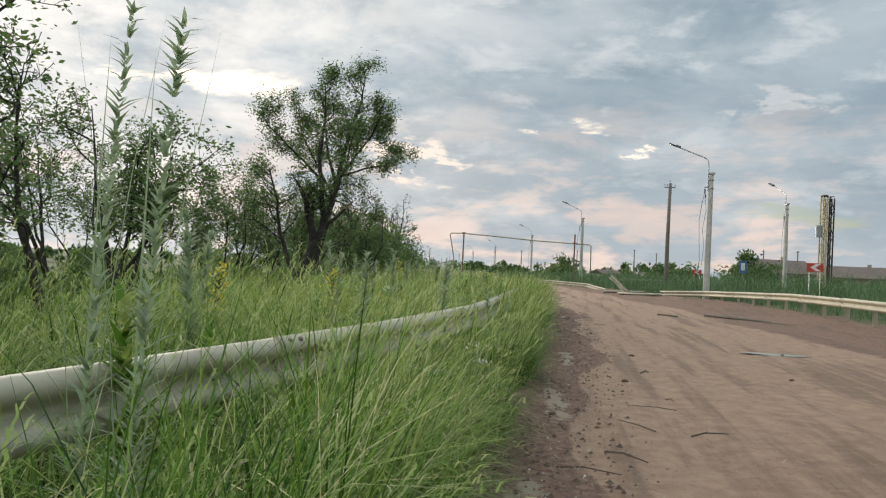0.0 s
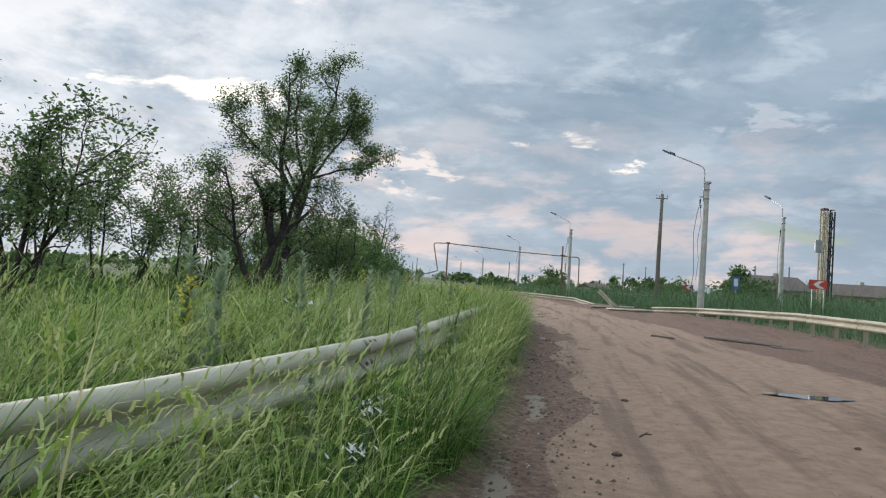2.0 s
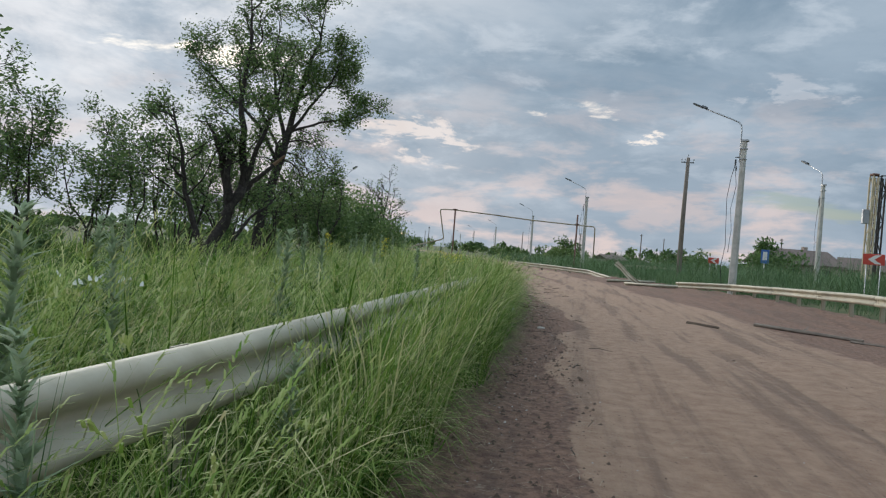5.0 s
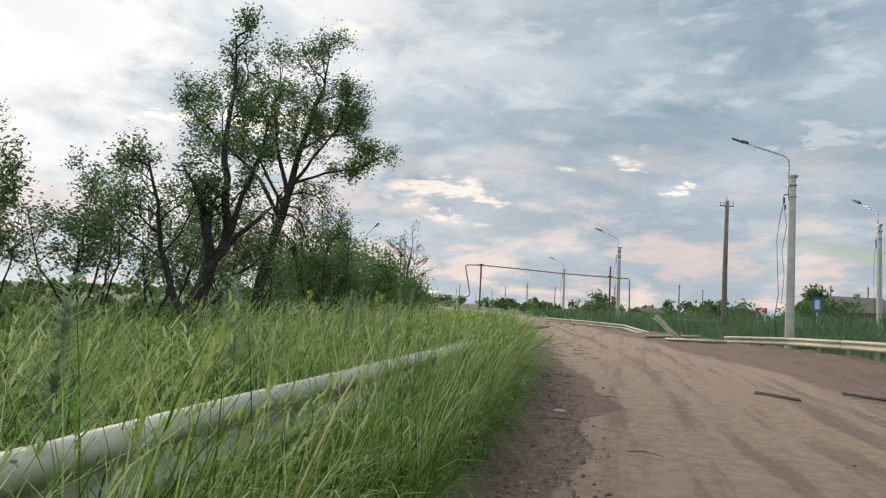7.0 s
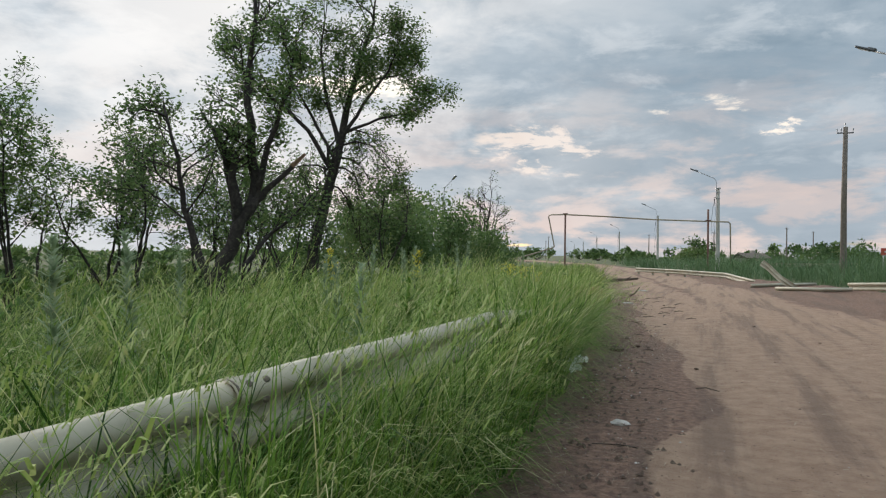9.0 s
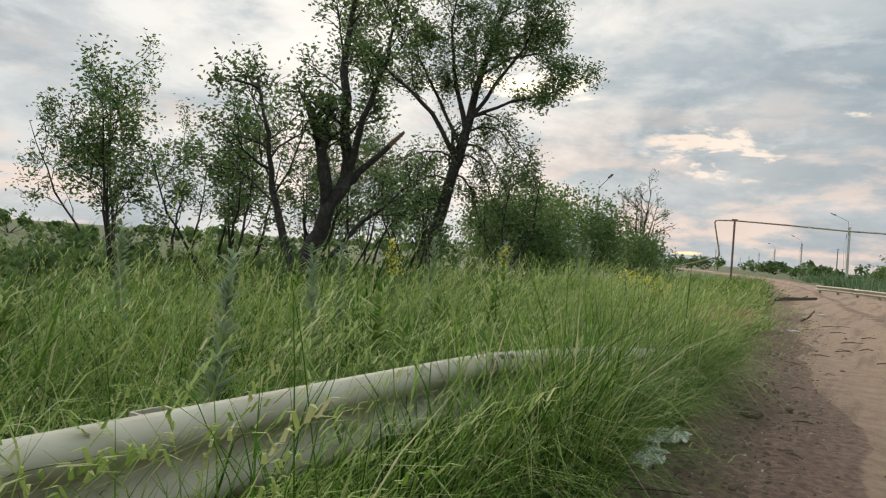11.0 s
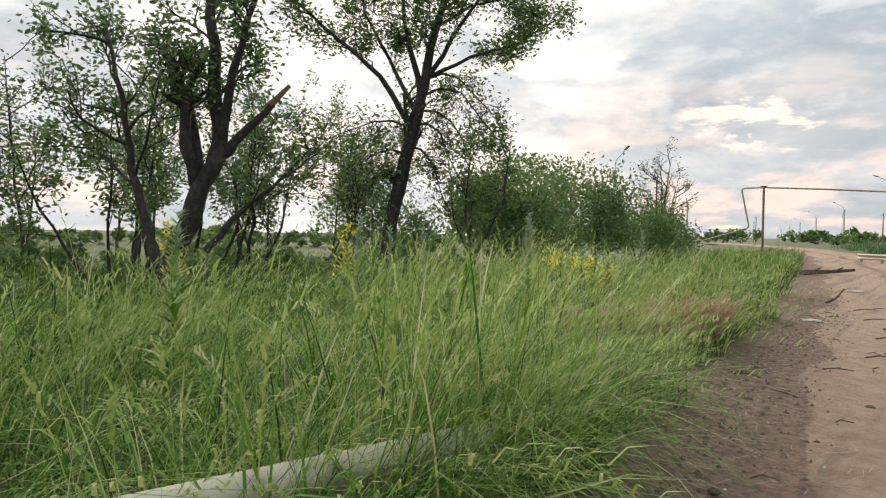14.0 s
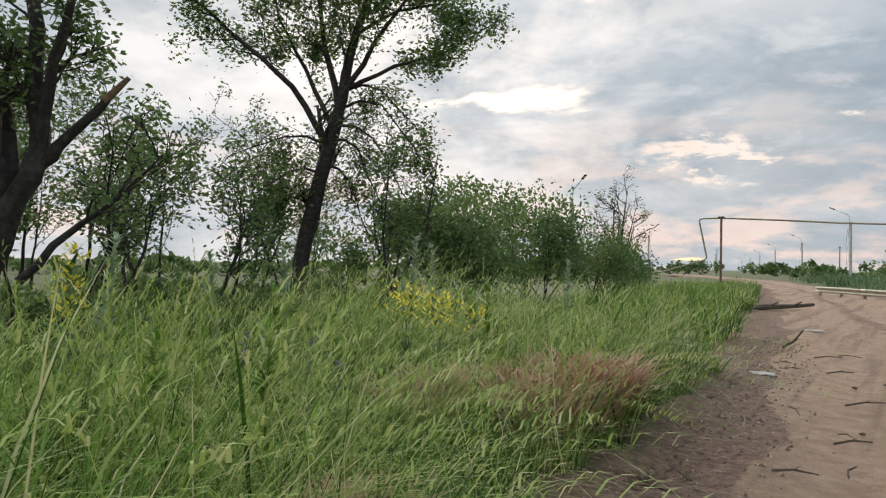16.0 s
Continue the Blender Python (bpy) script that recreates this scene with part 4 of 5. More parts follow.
# the darker trees close to the start of the walk
stemmy_tree(51, -9.0, 9.9, 6.6, 3, (-0.05, 0.0), "dark crooked apricot tree beside the verge", leaf=0.12, per_tip=4, leafy=0.6, r0=0.11, name="orchard_tree", group="dark trees near the verge", spread=0.22)
stemmy_tree(52, -11.4, 15.9, 5.6, 4, (0.0, 0.05), "dark crooked apricot tree beside the verge", leaf=0.13, per_tip=3, leafy=0.95, r0=0.11, name="orchard_tree", group="dark trees near the verge", spread=0.22)
stemmy_tree(53, -15.5, 19.5, 5.8, 3, (0.0, 0.0), "dark crooked apricot tree beside the verge", leaf=0.14, per_tip=3, leafy=0.8, r0=0.10, name="orchard_tree", group="dark trees near the verge", spread=0.4)
# the dead tree past the pipe
stemmy_tree(61, -19.5, 78.5, 8.6, 5, (0.05, 0.0), "nearly leafless dead tree above the bushes", leaf=0.2, per_tip=1, leafy=0.35, r0=0.26, name="bare_tree", sides=4)


def bush(seed, x, y, w, h, name, label, group, count=2600, leaf=0.2):
    """A rounded but ragged shrub: short stems and leaf sprays gathered in lumps."""
    g = np.random.default_rng(seed)
    top = tagged(new(name), label, "bush", group)
    top.location = (x, y, land(x, y))
    lumps = 16
    a = g.uniform(0, 6.28, lumps)
    q = np.sqrt(g.random(lumps))
    cen = np.stack([np.cos(a) * q * w * 0.38, np.sin(a) * q * w * 0.38, h * (0.22 + 0.6 * g.random(lumps) * (1.05 - 0.5 * q))], 1)
    rad = h * g.uniform(0.11, 0.24, lumps)
    k = g.integers(0, lumps, count)
    v = g.normal(0, 1, (count, 3))
    v /= np.linalg.norm(v, axis=1, keepdims=True)
    c = cen[k] + v * (rad[k] * g.uniform(0.35, 1.25, count))[:, None] * np.array([1.25, 1.25, 1.0])
    c[:, 2] = np.maximum(c[:, 2], 0.05)
    sz = leaf * g.uniform(0.5, 1.4, count)
    d = g.normal(0, 1, (count, 3))
    d /= np.linalg.norm(d, axis=1, keepdims=True)
    s = np.cross(d, g.normal(0, 1, (count, 3)))
    s /= np.linalg.norm(s, axis=1, keepdims=True)
    V = np.stack([c - d * sz[:, None] * 0.5, c + s * sz[:, None] * 0.26, c + d * sz[:, None] * 0.5, c - s * sz[:, None] * 0.26], 1).reshape(-1, 3)
    tone = np.repeat(np.clip(g.normal(0.38, 0.18, lumps)[k] + g.normal(0, 0.14, count), 0, 1), 4)
    tagged(new("foliage", mesh_from("foliage", V, np.full(count, 4), np.arange(4 * count), M_LEAF, {"tint": tone})), kind="stuff").parent = top
    t = Tree(seed, 4)
    for cc in cen[:9]:
        t.limb([(0, 0, -0.1), tuple(cc * np.array([0.5, 0.5, 0.5])), tuple(cc)], 0.05, 0.012, kids=0)
    me = bpy.data.meshes.new("stems")
    me.from_pydata([tuple(p) for p in t.v], [], t.f)
    me.materials.append(M_BARK)
    new("stems", me).parent = top
    return top


BG = "green bushes past the tall tree"
for sd, x, y, w, h, n in ((71, -13.4, 44.5, 5.0, 4.4, 5200), (72, -16.5, 50, 6, 5.6, 5600), (73, -15.0, 55, 5.5, 4.8, 4600), (74, -18.5, 60, 7, 6.0, 5000), (75, -16.5, 65, 6, 4.6, 4200),
                       (76, -18.0, 71, 6.5, 4.2, 3800), (77, -22, 56, 7, 6.0, 4200), (78, -17.4, 76, 5, 3.0, 2400), (79, -24, 48, 7, 4.2, 3000)):
    bush(sd, x, y, w, h * 1.22, "bush", "dense green leafy bush beside the road", BG, n, 0.21)
BL = "low bushes under the trees"
for i, (x, y, h) in enumerate(((-20, 29, 1.3), (-24, 33, 1.5), (-17, 37.5, 1.5), (-22, 39, 1.7), (-13, 36, 1.3), (-28, 40, 2.0), (-15, 24, 1.4), (-20, 22, 1.7), (-26, 27, 1.8), (-12, 18, 1.4), (-17, 43, 1.9), (-30, 33, 2.2), (-13, 13, 1.6), (-10.5, 31.5, 1.12), (-12.5, 27, 1.12), (-15.5, 31, 1.42), (-17.5, 34, 1.58), (-19.5, 36.5, 1.65), (-13.5, 34.0, 1.27), (-15.5, 40.5, 1.58), (-11.2, 36.0, 1.20), (-19.0, 25.5, 1.50), (-22.5, 30.0, 1.65), (-11.0, 40.0, 1.27), (-12.0, 22.5, 1.12))):
    bush(90 + i, x, y, 5.0, h, "low_bush", "low scrubby bush under the verge trees", BL, 1300, 0.2)
BF = "bushes on the skyline"
far_rng = random.Random(5)
for i in range(46):
    x = -75 + 4.6 * i + far_rng.uniform(-2, 2)
    y = 150 + far_rng.uniform(-18, 40) - 0.35 * max(x, 0)
    if -52 < x < -14 and y < 230:
        y += 60
    bush(120 + i, x, y, far_rng.uniform(8, 14), far_rng.uniform(2.4, 4.8), "skyline_bush", "distant green bush on the skyline", BF, 420, 0.8)
BH = "hedge bushes beyond the left field"
for i in range(30):
    ang = radians(-20 - 3.2 * i)
    dist = 95 + far_rng.uniform(-22, 18)
    hx, hy = dist * math.sin(ang) - 6, 18 + dist * math.cos(ang)
    bush(220 + i, hx, hy, far_rng.uniform(9, 14), far_rng.uniform(2.2, 4.0), "hedge_bush", "distant green hedge bush across the field", BH, 420, 0.7)
bush(180, 21.5, 88, 8.5, 5.6, "round_tree", "distant rounded leafy tree behind the weeds", "", 2200, 0.4)
bush(181, 15.5, 104, 9.0, 3.9, "round_tree", "distant rounded leafy tree behind the weeds", "", 1600, 0.45)
bush(182, -1.0, 128, 6.0, 5.0, "round_tree", "distant rounded leafy tree behind the weeds", "", 1300, 0.5)


# ---- guardrails ----
PROFILE = [(0.018, 0.156), (0.040, 0.150), (0.066, 0.132), (0.081, 0.108), (0.083, 0.086), (0.074, 0.062), (0.040, 0.036), (0.010, 0.016), (0.004, 0.0)]
PROFILE = PROFILE + [(a, -b) for a, b in PROFILE[-2::-1]]


def beam_mesh(points, width=1.0):
    """A W-beam swept along points (its top edge), facing right of the way it runs; 4 mm sheet."""
    bm = bmesh.new()
    rings = []
    n = len(points)
    for i, p in enumerate(points):
        d = (points[min(i + 1, n - 1)] - points[max(i - 1, 0)]).normalized()
        face = d.cross(Vector((0, 0, 1))).normalized()
        up = face.cross(d)
        ring = [bm.verts.new(p + face * a + up * (b - 0.156)) for a, b in PROFILE]
        ring += [bm.verts.new(p + face * (a - 0.004) + up * (b * 0.985 - 0.156)) for a, b in PROFILE[::-1]]
        rings.append(ring)
    for a, b in zip(rings[:-1], rings[1:]):
        for j in range(len(a)):
            k = (j + 1) % len(a)
            f = bm.faces.new((a[j], a[k], b[k], b[j]))
            f.smooth = True
    for ring in (rings[0], rings[-1]):
        h = len(PROFILE)
        for j in range(h - 1):
            bm.faces.new((ring[j], ring[j + 1], ring[2 * h - 2 - j], ring[2 * h - 1 - j]))
    bmesh.ops.recalc_face_normals(bm, faces=bm.faces)
    me = bpy.data.meshes.new("beam")
    bm.to_mesh(me)
    me.materials.append(M_RAIL)
    return me


def bolt_mesh():
    bm = bmesh.new()
    bmesh.ops.create_uvsphere(bm, u_segments=8, v_segments=4, radius=0.017)
    bmesh.ops.scale(bm, vec=(0.5, 1.5, 1.0), verts=bm.verts)
    me = bpy.data.meshes.new("bolt")
    bm.to_mesh(me)
    me.materials.append(M_BOLT)
    return me


def post_mesh(h):
    """A C-section steel post with a spacer block."""
    bm = bmesh.new()
    out = [(-0.05, -0.06), (0.05, -0.06), (0.05, -0.052), (-0.042, -0.052), (-0.042, 0.052), (0.05, 0.052), (0.05, 0.06), (-0.05, 0.06)]
    lo = [bm.verts.new((a, b, -0.3)) for a, b in out]
    hi = [bm.verts.new((a, b, h)) for a, b in out]
    for j in range(8):
        k = (j + 1) % 8
        bm.faces.new((lo[j], lo[k], hi[k], hi[j]))
    bm.faces.new(hi)
    me = bpy.data.meshes.new("post")
    bm.to_mesh(me)
    me.materials.append(M_RAIL)
    return me


BOLT, POST = bolt_mesh(), post_mesh(0.70)


def guardrail(name, label, pts, piece=4.0, droop=None, posts=True, group=""):
    """Beams of 4 m lapped end to end along a line of top-edge points, with bolts at the laps and posts behind."""
    top = tagged(new(name), label, "guardrail", group)
    pts = [Vector(p) for p in pts]
    top.location = (pts[0].x, pts[0].y, 0)
    o = Vector((pts[0].x, pts[0].y, 0))
    cum = [0.0]
    for a, b in zip(pts[:-1], pts[1:]):
        cum.append(cum[-1] + (b - a).length)

    def where(s):
        i = max(0, min(len(pts) - 2, next((k for k in range(len(cum) - 1) if cum[k + 1] >= s), len(pts) - 2)))
        return pts[i].lerp(pts[i + 1], (s - cum[i]) / (cum[i + 1] - cum[i]))

    s, i = 0.0, 0
    while s < cum[-1] - 0.2:
        e = min(s + piece + 0.3, cum[-1])
        a, b = where(s), where(e)
        face = (b - a).cross(Vector((0, 0, 1))).normalized()
        steps = 9
        line = []
        for q in range(steps):
            u = q / (steps - 1)
            p = where(s + (e - s) * u) - o
            bulge = 0.006 * math.sin(u * 9 + i * 2.1)
            line.append(p + face * (bulge + (0.013 if q == 0 else 0.0)) + Vector((0, 0, 0.006 * math.sin(i * 1.7 + u * 3))))
        ob = new("beam", beam_mesh(line))
        ob.parent = top
        if i:
            d = (b - a).normalized()
            # added dark strip: the joint line with the lap edge's shadow as colour
            shade_strip = beam_mesh([line[0] + face * 0.003 + d * 0.012, line[0] + face * 0.003 + d * 0.024])
            shade_strip.materials.clear()
            shade_strip.materials.append(M_BOLT)
            new("lap_shadow_strip", shade_strip).parent = top
        for db in (0.10, 0.22):
            for off_, z_ in ((0.058, -0.024), (0.060, -0.105), (0.045, -0.19)):
                c = where(min(s + db, cum[-1])) - o
                bo = new("bolt", BOLT)
                bo.parent = top
                ang = math.degrees(math.atan2(face.y, face.x))
                bo.matrix_basis = Matrix.Translation(c + face * (off_ + 0.012) + Vector((0, 0, z_))) @ pose(0, 0, 0, 0, -40 if z_ > -0.05 else 0, ang)
        if posts:
            for db in (0.2, 2.2):
                if s + db < cum[-1]:
                    c = where(s + db) - o
                    po = new("post", POST)
                    po.parent = top
                    po.matrix_basis = pose(c.x - face.x * 0.07, c.y - face.y * 0.07, c.z - 0.73, 0, 0, math.degrees(math.atan2(face.y, face.x)))
        s += piece
        i += 1
    return top


guardrail("guardrail", "cream-grey painted steel guardrail sunk in tall grass",
          [(-3.0, -4.0, 0.77), (-1.92, 2.9, 0.77), (-1.70, 4.2, 0.77), (-1.50, 5.8, 0.77), (-1.29, 7.8, 0.77), (-1.19, 10.2, 0.77), (-1.26, 15.9, 0.78), (-1.36, 19.9, 0.765), (-1.40, 21.5, 0.66), (-1.42, 23.9, 0.42)])
guardrail("guardrail", "weathered cream guardrail along the far side of the road",
          [(5.6, 44.2, 0.36), (7.4, 41, 0.52), (8.3, 36.1, 0.66), (8.75, 30, 0.78), (8.85, 24, 0.80), (8.9, 8, 0.80), (8.9, -6, 0.80)], group="guardrails across the road")
guardrail("guardrail", "low pale guardrail along the bend of the road",
          [(-4.3, 66, 0.46), (-1, 61, 0.45), (1.5, 57, 0.40), (2.8, 52, 0.14)], group="guardrails across the road")


def loose_beam(pts, label):
    o = Vector(pts[0])
    ob = tagged(new("loose_beam", beam_mesh([Vector(p) - o for p in pts])), label, "guardrail beam", "torn guardrail beams")
    ob.location = o


loose_beam([(3.0, 43.6, 0.16), (4.3, 42.6, 0.2), (5.4, 42.4, 0.24)], "torn guardrail beam lying on bare earth")
loose_beam([(3.9, 45.6, 0.17), (3.4, 46.4, 0.55), (3.0, 47.2, 1.02), (2.8, 47.3, 1.2)], "bent guardrail beam sticking up from the ground")
loose_beam([(2.2, 46.0, 0.16), (3.6, 47.4, 0.18), (5.0, 48.6, 0.2)], "torn guardrail beam lying on bare earth")
loose_beam([(12.0, 76, 0.95), (8.4, 74, 0.9), (5.0, 72.5, 0.9)], "pale guardrail beam standing in the weeds")


# ---- poles, lamps, pipe ----
def tube_mesh(name, pts, r, mat, sides=8, r1=None):
    t = Tree(1, sides)
    pts = [Vector(p) for p in pts]
    t.tube(pts, r, r if r1 is None else r1)
    me = bpy.data.meshes.new(name)
    me.from_pydata([tuple(p) for p in t.v], [], t.f)
    me.polygons.foreach_set("use_smooth", np.ones(len(me.polygons), dtype=bool))
    me.materials.append(mat)
    return me


def box_mesh(name, parts, mat, bevel=0.01):
    """Bevelled boxes (centre, size, turn about x, y, z) joined into one mesh."""
    bm = bmesh.new()
    for c, s, *turn in parts:
        b = bmesh.new()
        bmesh.ops.create_cube(b, size=1.0)
        bmesh.ops.scale(b, vec=s, verts=b.verts)
        bmesh.ops.bevel(b, geom=b.edges[:], offset=min(bevel, min(s) * 0.3), segments=1, affect="EDGES")
        b.transform(pose(*c, *(turn[0] if turn else (0, 0, 0))))
        tmp = bpy.data.meshes.new("part")
        b.to_mesh(tmp)
        bm.from_mesh(tmp)
        bpy.data.meshes.remove(tmp)
    me = bpy.data.meshes.new(name)
    bm.to_mesh(me)
    me.materials.append(mat)
    return me


def taper_mesh(name, h, w0, d0, w1, d1, mat):
    """A square tapering concrete shaft with chamfered corners."""
    bm = bmesh.new()
    rings = []
    for z, w, d in ((-0.4, w0, d0), (h, w1, d1)):
        c = 0.18 * w
        o = [(w / 2 - c, d / 2), (w / 2, d / 2 - c), (w / 2, -d / 2 + c), (w / 2 - c, -d / 2), (-w / 2 + c, -d / 2), (-w / 2, -d / 2 + c), (-w / 2, d / 2 - c), (-w / 2 + c, d / 2)]
        rings.append([bm.verts.new((x, y, z)) for x, y in o])
    for j in range(8):
        k = (j + 1) % 8
        bm.faces.new((rings[0][k], rings[0][j], rings[1][j], rings[1][k]))
    bm.faces.new(rings[1][::-1])
    bmesh.ops.recalc_face_normals(bm, faces=bm.faces)
    me = bpy.data.meshes.new(name)
    bm.to_mesh(me)
    me.materials.append(mat)
    return me


def street_lamp():
    """Concrete post with a steel arm reaching over the road to a flat lamp head; arm points along local -x."""
    top = tagged(new("street_lamp"), "pale concrete street lamp with a curved steel arm", "street lamp", "street lamps along the road")
    for nm, me in (("post", taper_mesh("post", 7.3, 0.34, 0.30, 0.22, 0.20, M_CONC)),
                   ("collar", box_mesh("collar", [((0, 0, 6.95), (0.28, 0.27, 0.06)), ((0, 0, 6.45), (0.27, 0.27, 0.05)), ((0.03, 0, 7.33), (0.30, 0.26, 0.10))], M_GALV)),
                   ("arm", tube_mesh("arm", [(-0.17, 0, 6.3), (-0.17, 0, 7.8), (-0.2, 0, 8.05), (-0.34, 0, 8.22), (-0.6, 0, 8.36), (-2.0, 0, 8.98)], 0.036, M_GALV)),
                   ("lamp_head", box_mesh("lamp_head", [((-2.3, 0, 9.13), (0.74, 0.26, 0.085), (0, 24, 0)), ((-2.08, 0, 9.06), (0.3, 0.18, 0.13), (0, 24, 0))], M_DARK, 0.03)),
                   ("lens", box_mesh("lens", [((-2.36, 0, 9.10), (0.4, 0.2, 0.03), (0, 24, 0))], M_GLASS)),
                   ("bracket", box_mesh("bracket", [((-0.26, 0, 6.55), (0.24, 0.05, 0.05)), ((-0.34, 0, 6.3), (0.07, 0.07, 0.3)), ((-0.3, 0.02, 6.02), (0.06, 0.06, 0.2))], M_DARK)),
                   ("cable", tube_mesh("cable", [(-0.32, 0, 6.3), (-0.5, 0.05, 5.6), (-0.62, 0.05, 4.6), (-0.55, 0.02, 3.4), (-0.5, 0.05, 2.3), (-0.62, 0, 1.3), (-0.5, 0, 0.3)], 0.014, M_CABLE, 5)),
                   ("cable", tube_mesh("cable", [(-0.34, 0.05, 6.0), (-0.25, 0.1, 5.2), (-0.42, 0.1, 4.1), (-0.3, 0.1, 3.1), (-0.38, 0.1, 2.0)], 0.012, M_CABLE, 5))):
        new(nm, me).parent = top
    return top


LAMP = street_lamp()
LAMP.matrix_basis = pose(7.85, 42.5, 0, 0, 0.6, -32)
for x, y, rz in ((1.35, 79.5, -28), (-6.4, 122, -25), (-20, 192, -25), (-34, 250, -25), (-50, 320, -25), (-68, 400, -25), (-91, 500, -25), (16.6, 58.4, -75), (-25.6, 82.5, 140), (-40, 150, 150)):
    copy_thing(LAMP, pose(x, y, 0.0, 0, 0, rz))


def utility_pole(h, label, group):
    top = tagged(new("utility_pole"), label, "utility pole", group)
    new("pole", tube_mesh("pole", [(0, 0, -0.4), (0, 0, h * 0.5), (0.02, 0, h)], 0.19, M_WOODPOLE, 10, 0.12)).parent = top
    new("crossarm", box_mesh("crossarm", [((0, 0, h - 0.35), (0.9, 0.06, 0.07))], M_DARK)).parent = top
    pin = box_mesh("insulator", [((0, 0, 0.06), (0.025, 0.025, 0.18)), ((0, 0, 0.19), (0.075, 0.075, 0.11))], M_GALV, 0.02)
    for x, z in ((-0.42, h - 0.33), (0.42, h - 0.33), (-0.2, h - 0.33), (0.0, h)):
        ob = new("insulator", pin)
        ob.parent = top
        ob.location = (x, 0, z)
    return top


UP = utility_pole(9.0, "bare wooden utility pole with small insulators", "utility poles in the weeds")
UP.matrix_basis = pose(7.95, 60.2, 0, 0, 0.3, 5)
for x, y, s in ((27, 105, 0.62), (10.5, 118, 0.6), (1.5, 135, 0.6), (36, 120, 0.7), (-12, 180, 0.7), (19, 160, 0.7), (-46, 230, 0.8), (-60, 290, 0.8)):
    copy_thing(UP, pose(x, y, 0, 0, 0, 30) @ Matrix.Scale(s, 4))


def pipe_gate():
    """A gas pipe that climbs over the road on two posts."""
    top = tagged(new("overhead_pipe"), "rusty yellow gas pipe arching over the road", "pipe")
    top.location = (-11.8, 78, 0)
    line = [(-34, 74, 0.28), (-20, 77, 0.35), (-16.1, 78, 1.02), (-13.0, 78, 1.95), (-12.8, 78, 2.12), (-12.86, 78, 2.4), (-13.36, 78, 4.85), (-13.3, 78, 5.0), (-13.1, 78, 5.05), (-11.8, 78, 5.06),
            (-8, 78.3, 4.86), (-4, 78.6, 4.58), (0.6, 79, 4.40), (2.2, 79.1, 4.36), (2.35, 79.1, 4.2), (2.4, 79.1, 0.2)]
    me = tube_mesh("pipe", [(a + 11.8, b - 78, c) for a, b, c in line], 0.062, M_PIPE, 8)
    new("pipe", me).parent = top
    for x, y, h in ((0, 0, 5.12), (12.35, 1.0, 5.45)):
        po = new("post", tube_mesh("post", [(x, y, -0.3), (x, y, h)], 0.085, M_POSTRUST, 10))
        po.parent = top
        new("bracket", box_mesh("bracket", [((x, y, (5.15 if x == 0 else 4.5)), (0.45, 0.2, 0.06))], M_POSTRUST)).parent = top
    for x, y in ((-8.2, -1.0), (-15, -2.4)):
        new("stake", tube_mesh("stake", [(x, y, -0.3), (x, y, 0.45)], 0.05, M_POSTRUST, 6)).parent = top


pipe_gate()


def lattice_tower():
    top = tagged(new("lattice_mast"), "short lattice steel mast, half cream and half black", "mast")
    top.matrix_basis = pose(16.75, 50.2, 0.1, 0, 0.5, 12)
    for dx, mat, nm in ((-0.24, M_CREAM, "cream_frame"), (0.2, M_BLACK, "black_frame")):
        parts = []
        w, h = 0.30, 6.95
        for sx in (-w / 2, w / 2):
            for sy in (-0.15, 0.15):
                parts.append(((dx + sx, sy, h / 2 - 0.1), (0.08, 0.08, h)))
        n = 8
        for i in range(n):
            z = (i + 0.5) * h / n
            a = math.degrees(math.atan2(h / n, w)) * (1 if i % 2 else -1)
            for sy in (-0.15, 0.15):
                parts.append(((dx, sy, z), (math.hypot(w, h / n), 0.05, 0.05), (0, a, 0)))
                parts.append(((dx, sy, z + h / n / 2), (w, 0.05, 0.05)))
        new(nm, box_mesh(nm, parts, mat, 0.01)).parent = top
    new("box", box_mesh("box", [((-0.62, -0.1, 4.6), (0.36, 0.16, 0.8))], M_GALV, 0.02)).parent = top
    new("cap", box_mesh("cap", [((-0.24, 0, 6.98), (0.36, 0.42, 0.14))], M_POSTRUST, 0.04)).parent = top


lattice_tower()


def chevron_sign(x, y, z, s, rz):
    """A red board with a white left-pointing chevron on two posts."""
    top = tagged(new("chevron_sign"), "red road bend sign with a white left-pointing chevron", "road sign", "chevron signs in the weeds")
    top.matrix_basis = pose(x, y, 0, 0, 0, rz) @ Matrix.Scale(s, 4)
    zc = z / s
    new("board", box_mesh("board", [((0, 0, zc), (1.25, 0.03, 0.72))], M_SIGNRED)).parent = top
    bm = bmesh.new()
    shape = [(-0.34, 0), (0.08, 0.30), (0.44, 0.30), (0.02, 0), (0.44, -0.30), (0.08, -0.30)]
    f = [bm.verts.new((a, -0.021, zc + b)) for a, b in shape]
    g = [bm.verts.new((a, -0.014, zc + b)) for a, b in shape]
    bm.faces.new((f[0], f[3], f[2], f[1]))
    bm.faces.new((f[0], f[5], f[4], f[3]))
    for j in range(6):
        k = (j + 1) % 6
        bm.faces.new((f[j], g[j], g[k], f[k]))
    bmesh.ops.recalc_face_normals(bm, faces=bm.faces)
    me = bpy.data.meshes.new("chevron")
    bm.to_mesh(me)
    me.materials.append(M_SIGNWHITE)
    new("chevron", me).parent = top
    for px_ in (-0.4, 0.4):
        new("post", tube_mesh("post", [(px_, 0.05, -0.2), (px_, 0.05, zc + 0.3)], 0.03, M_GALV, 6)).parent = top


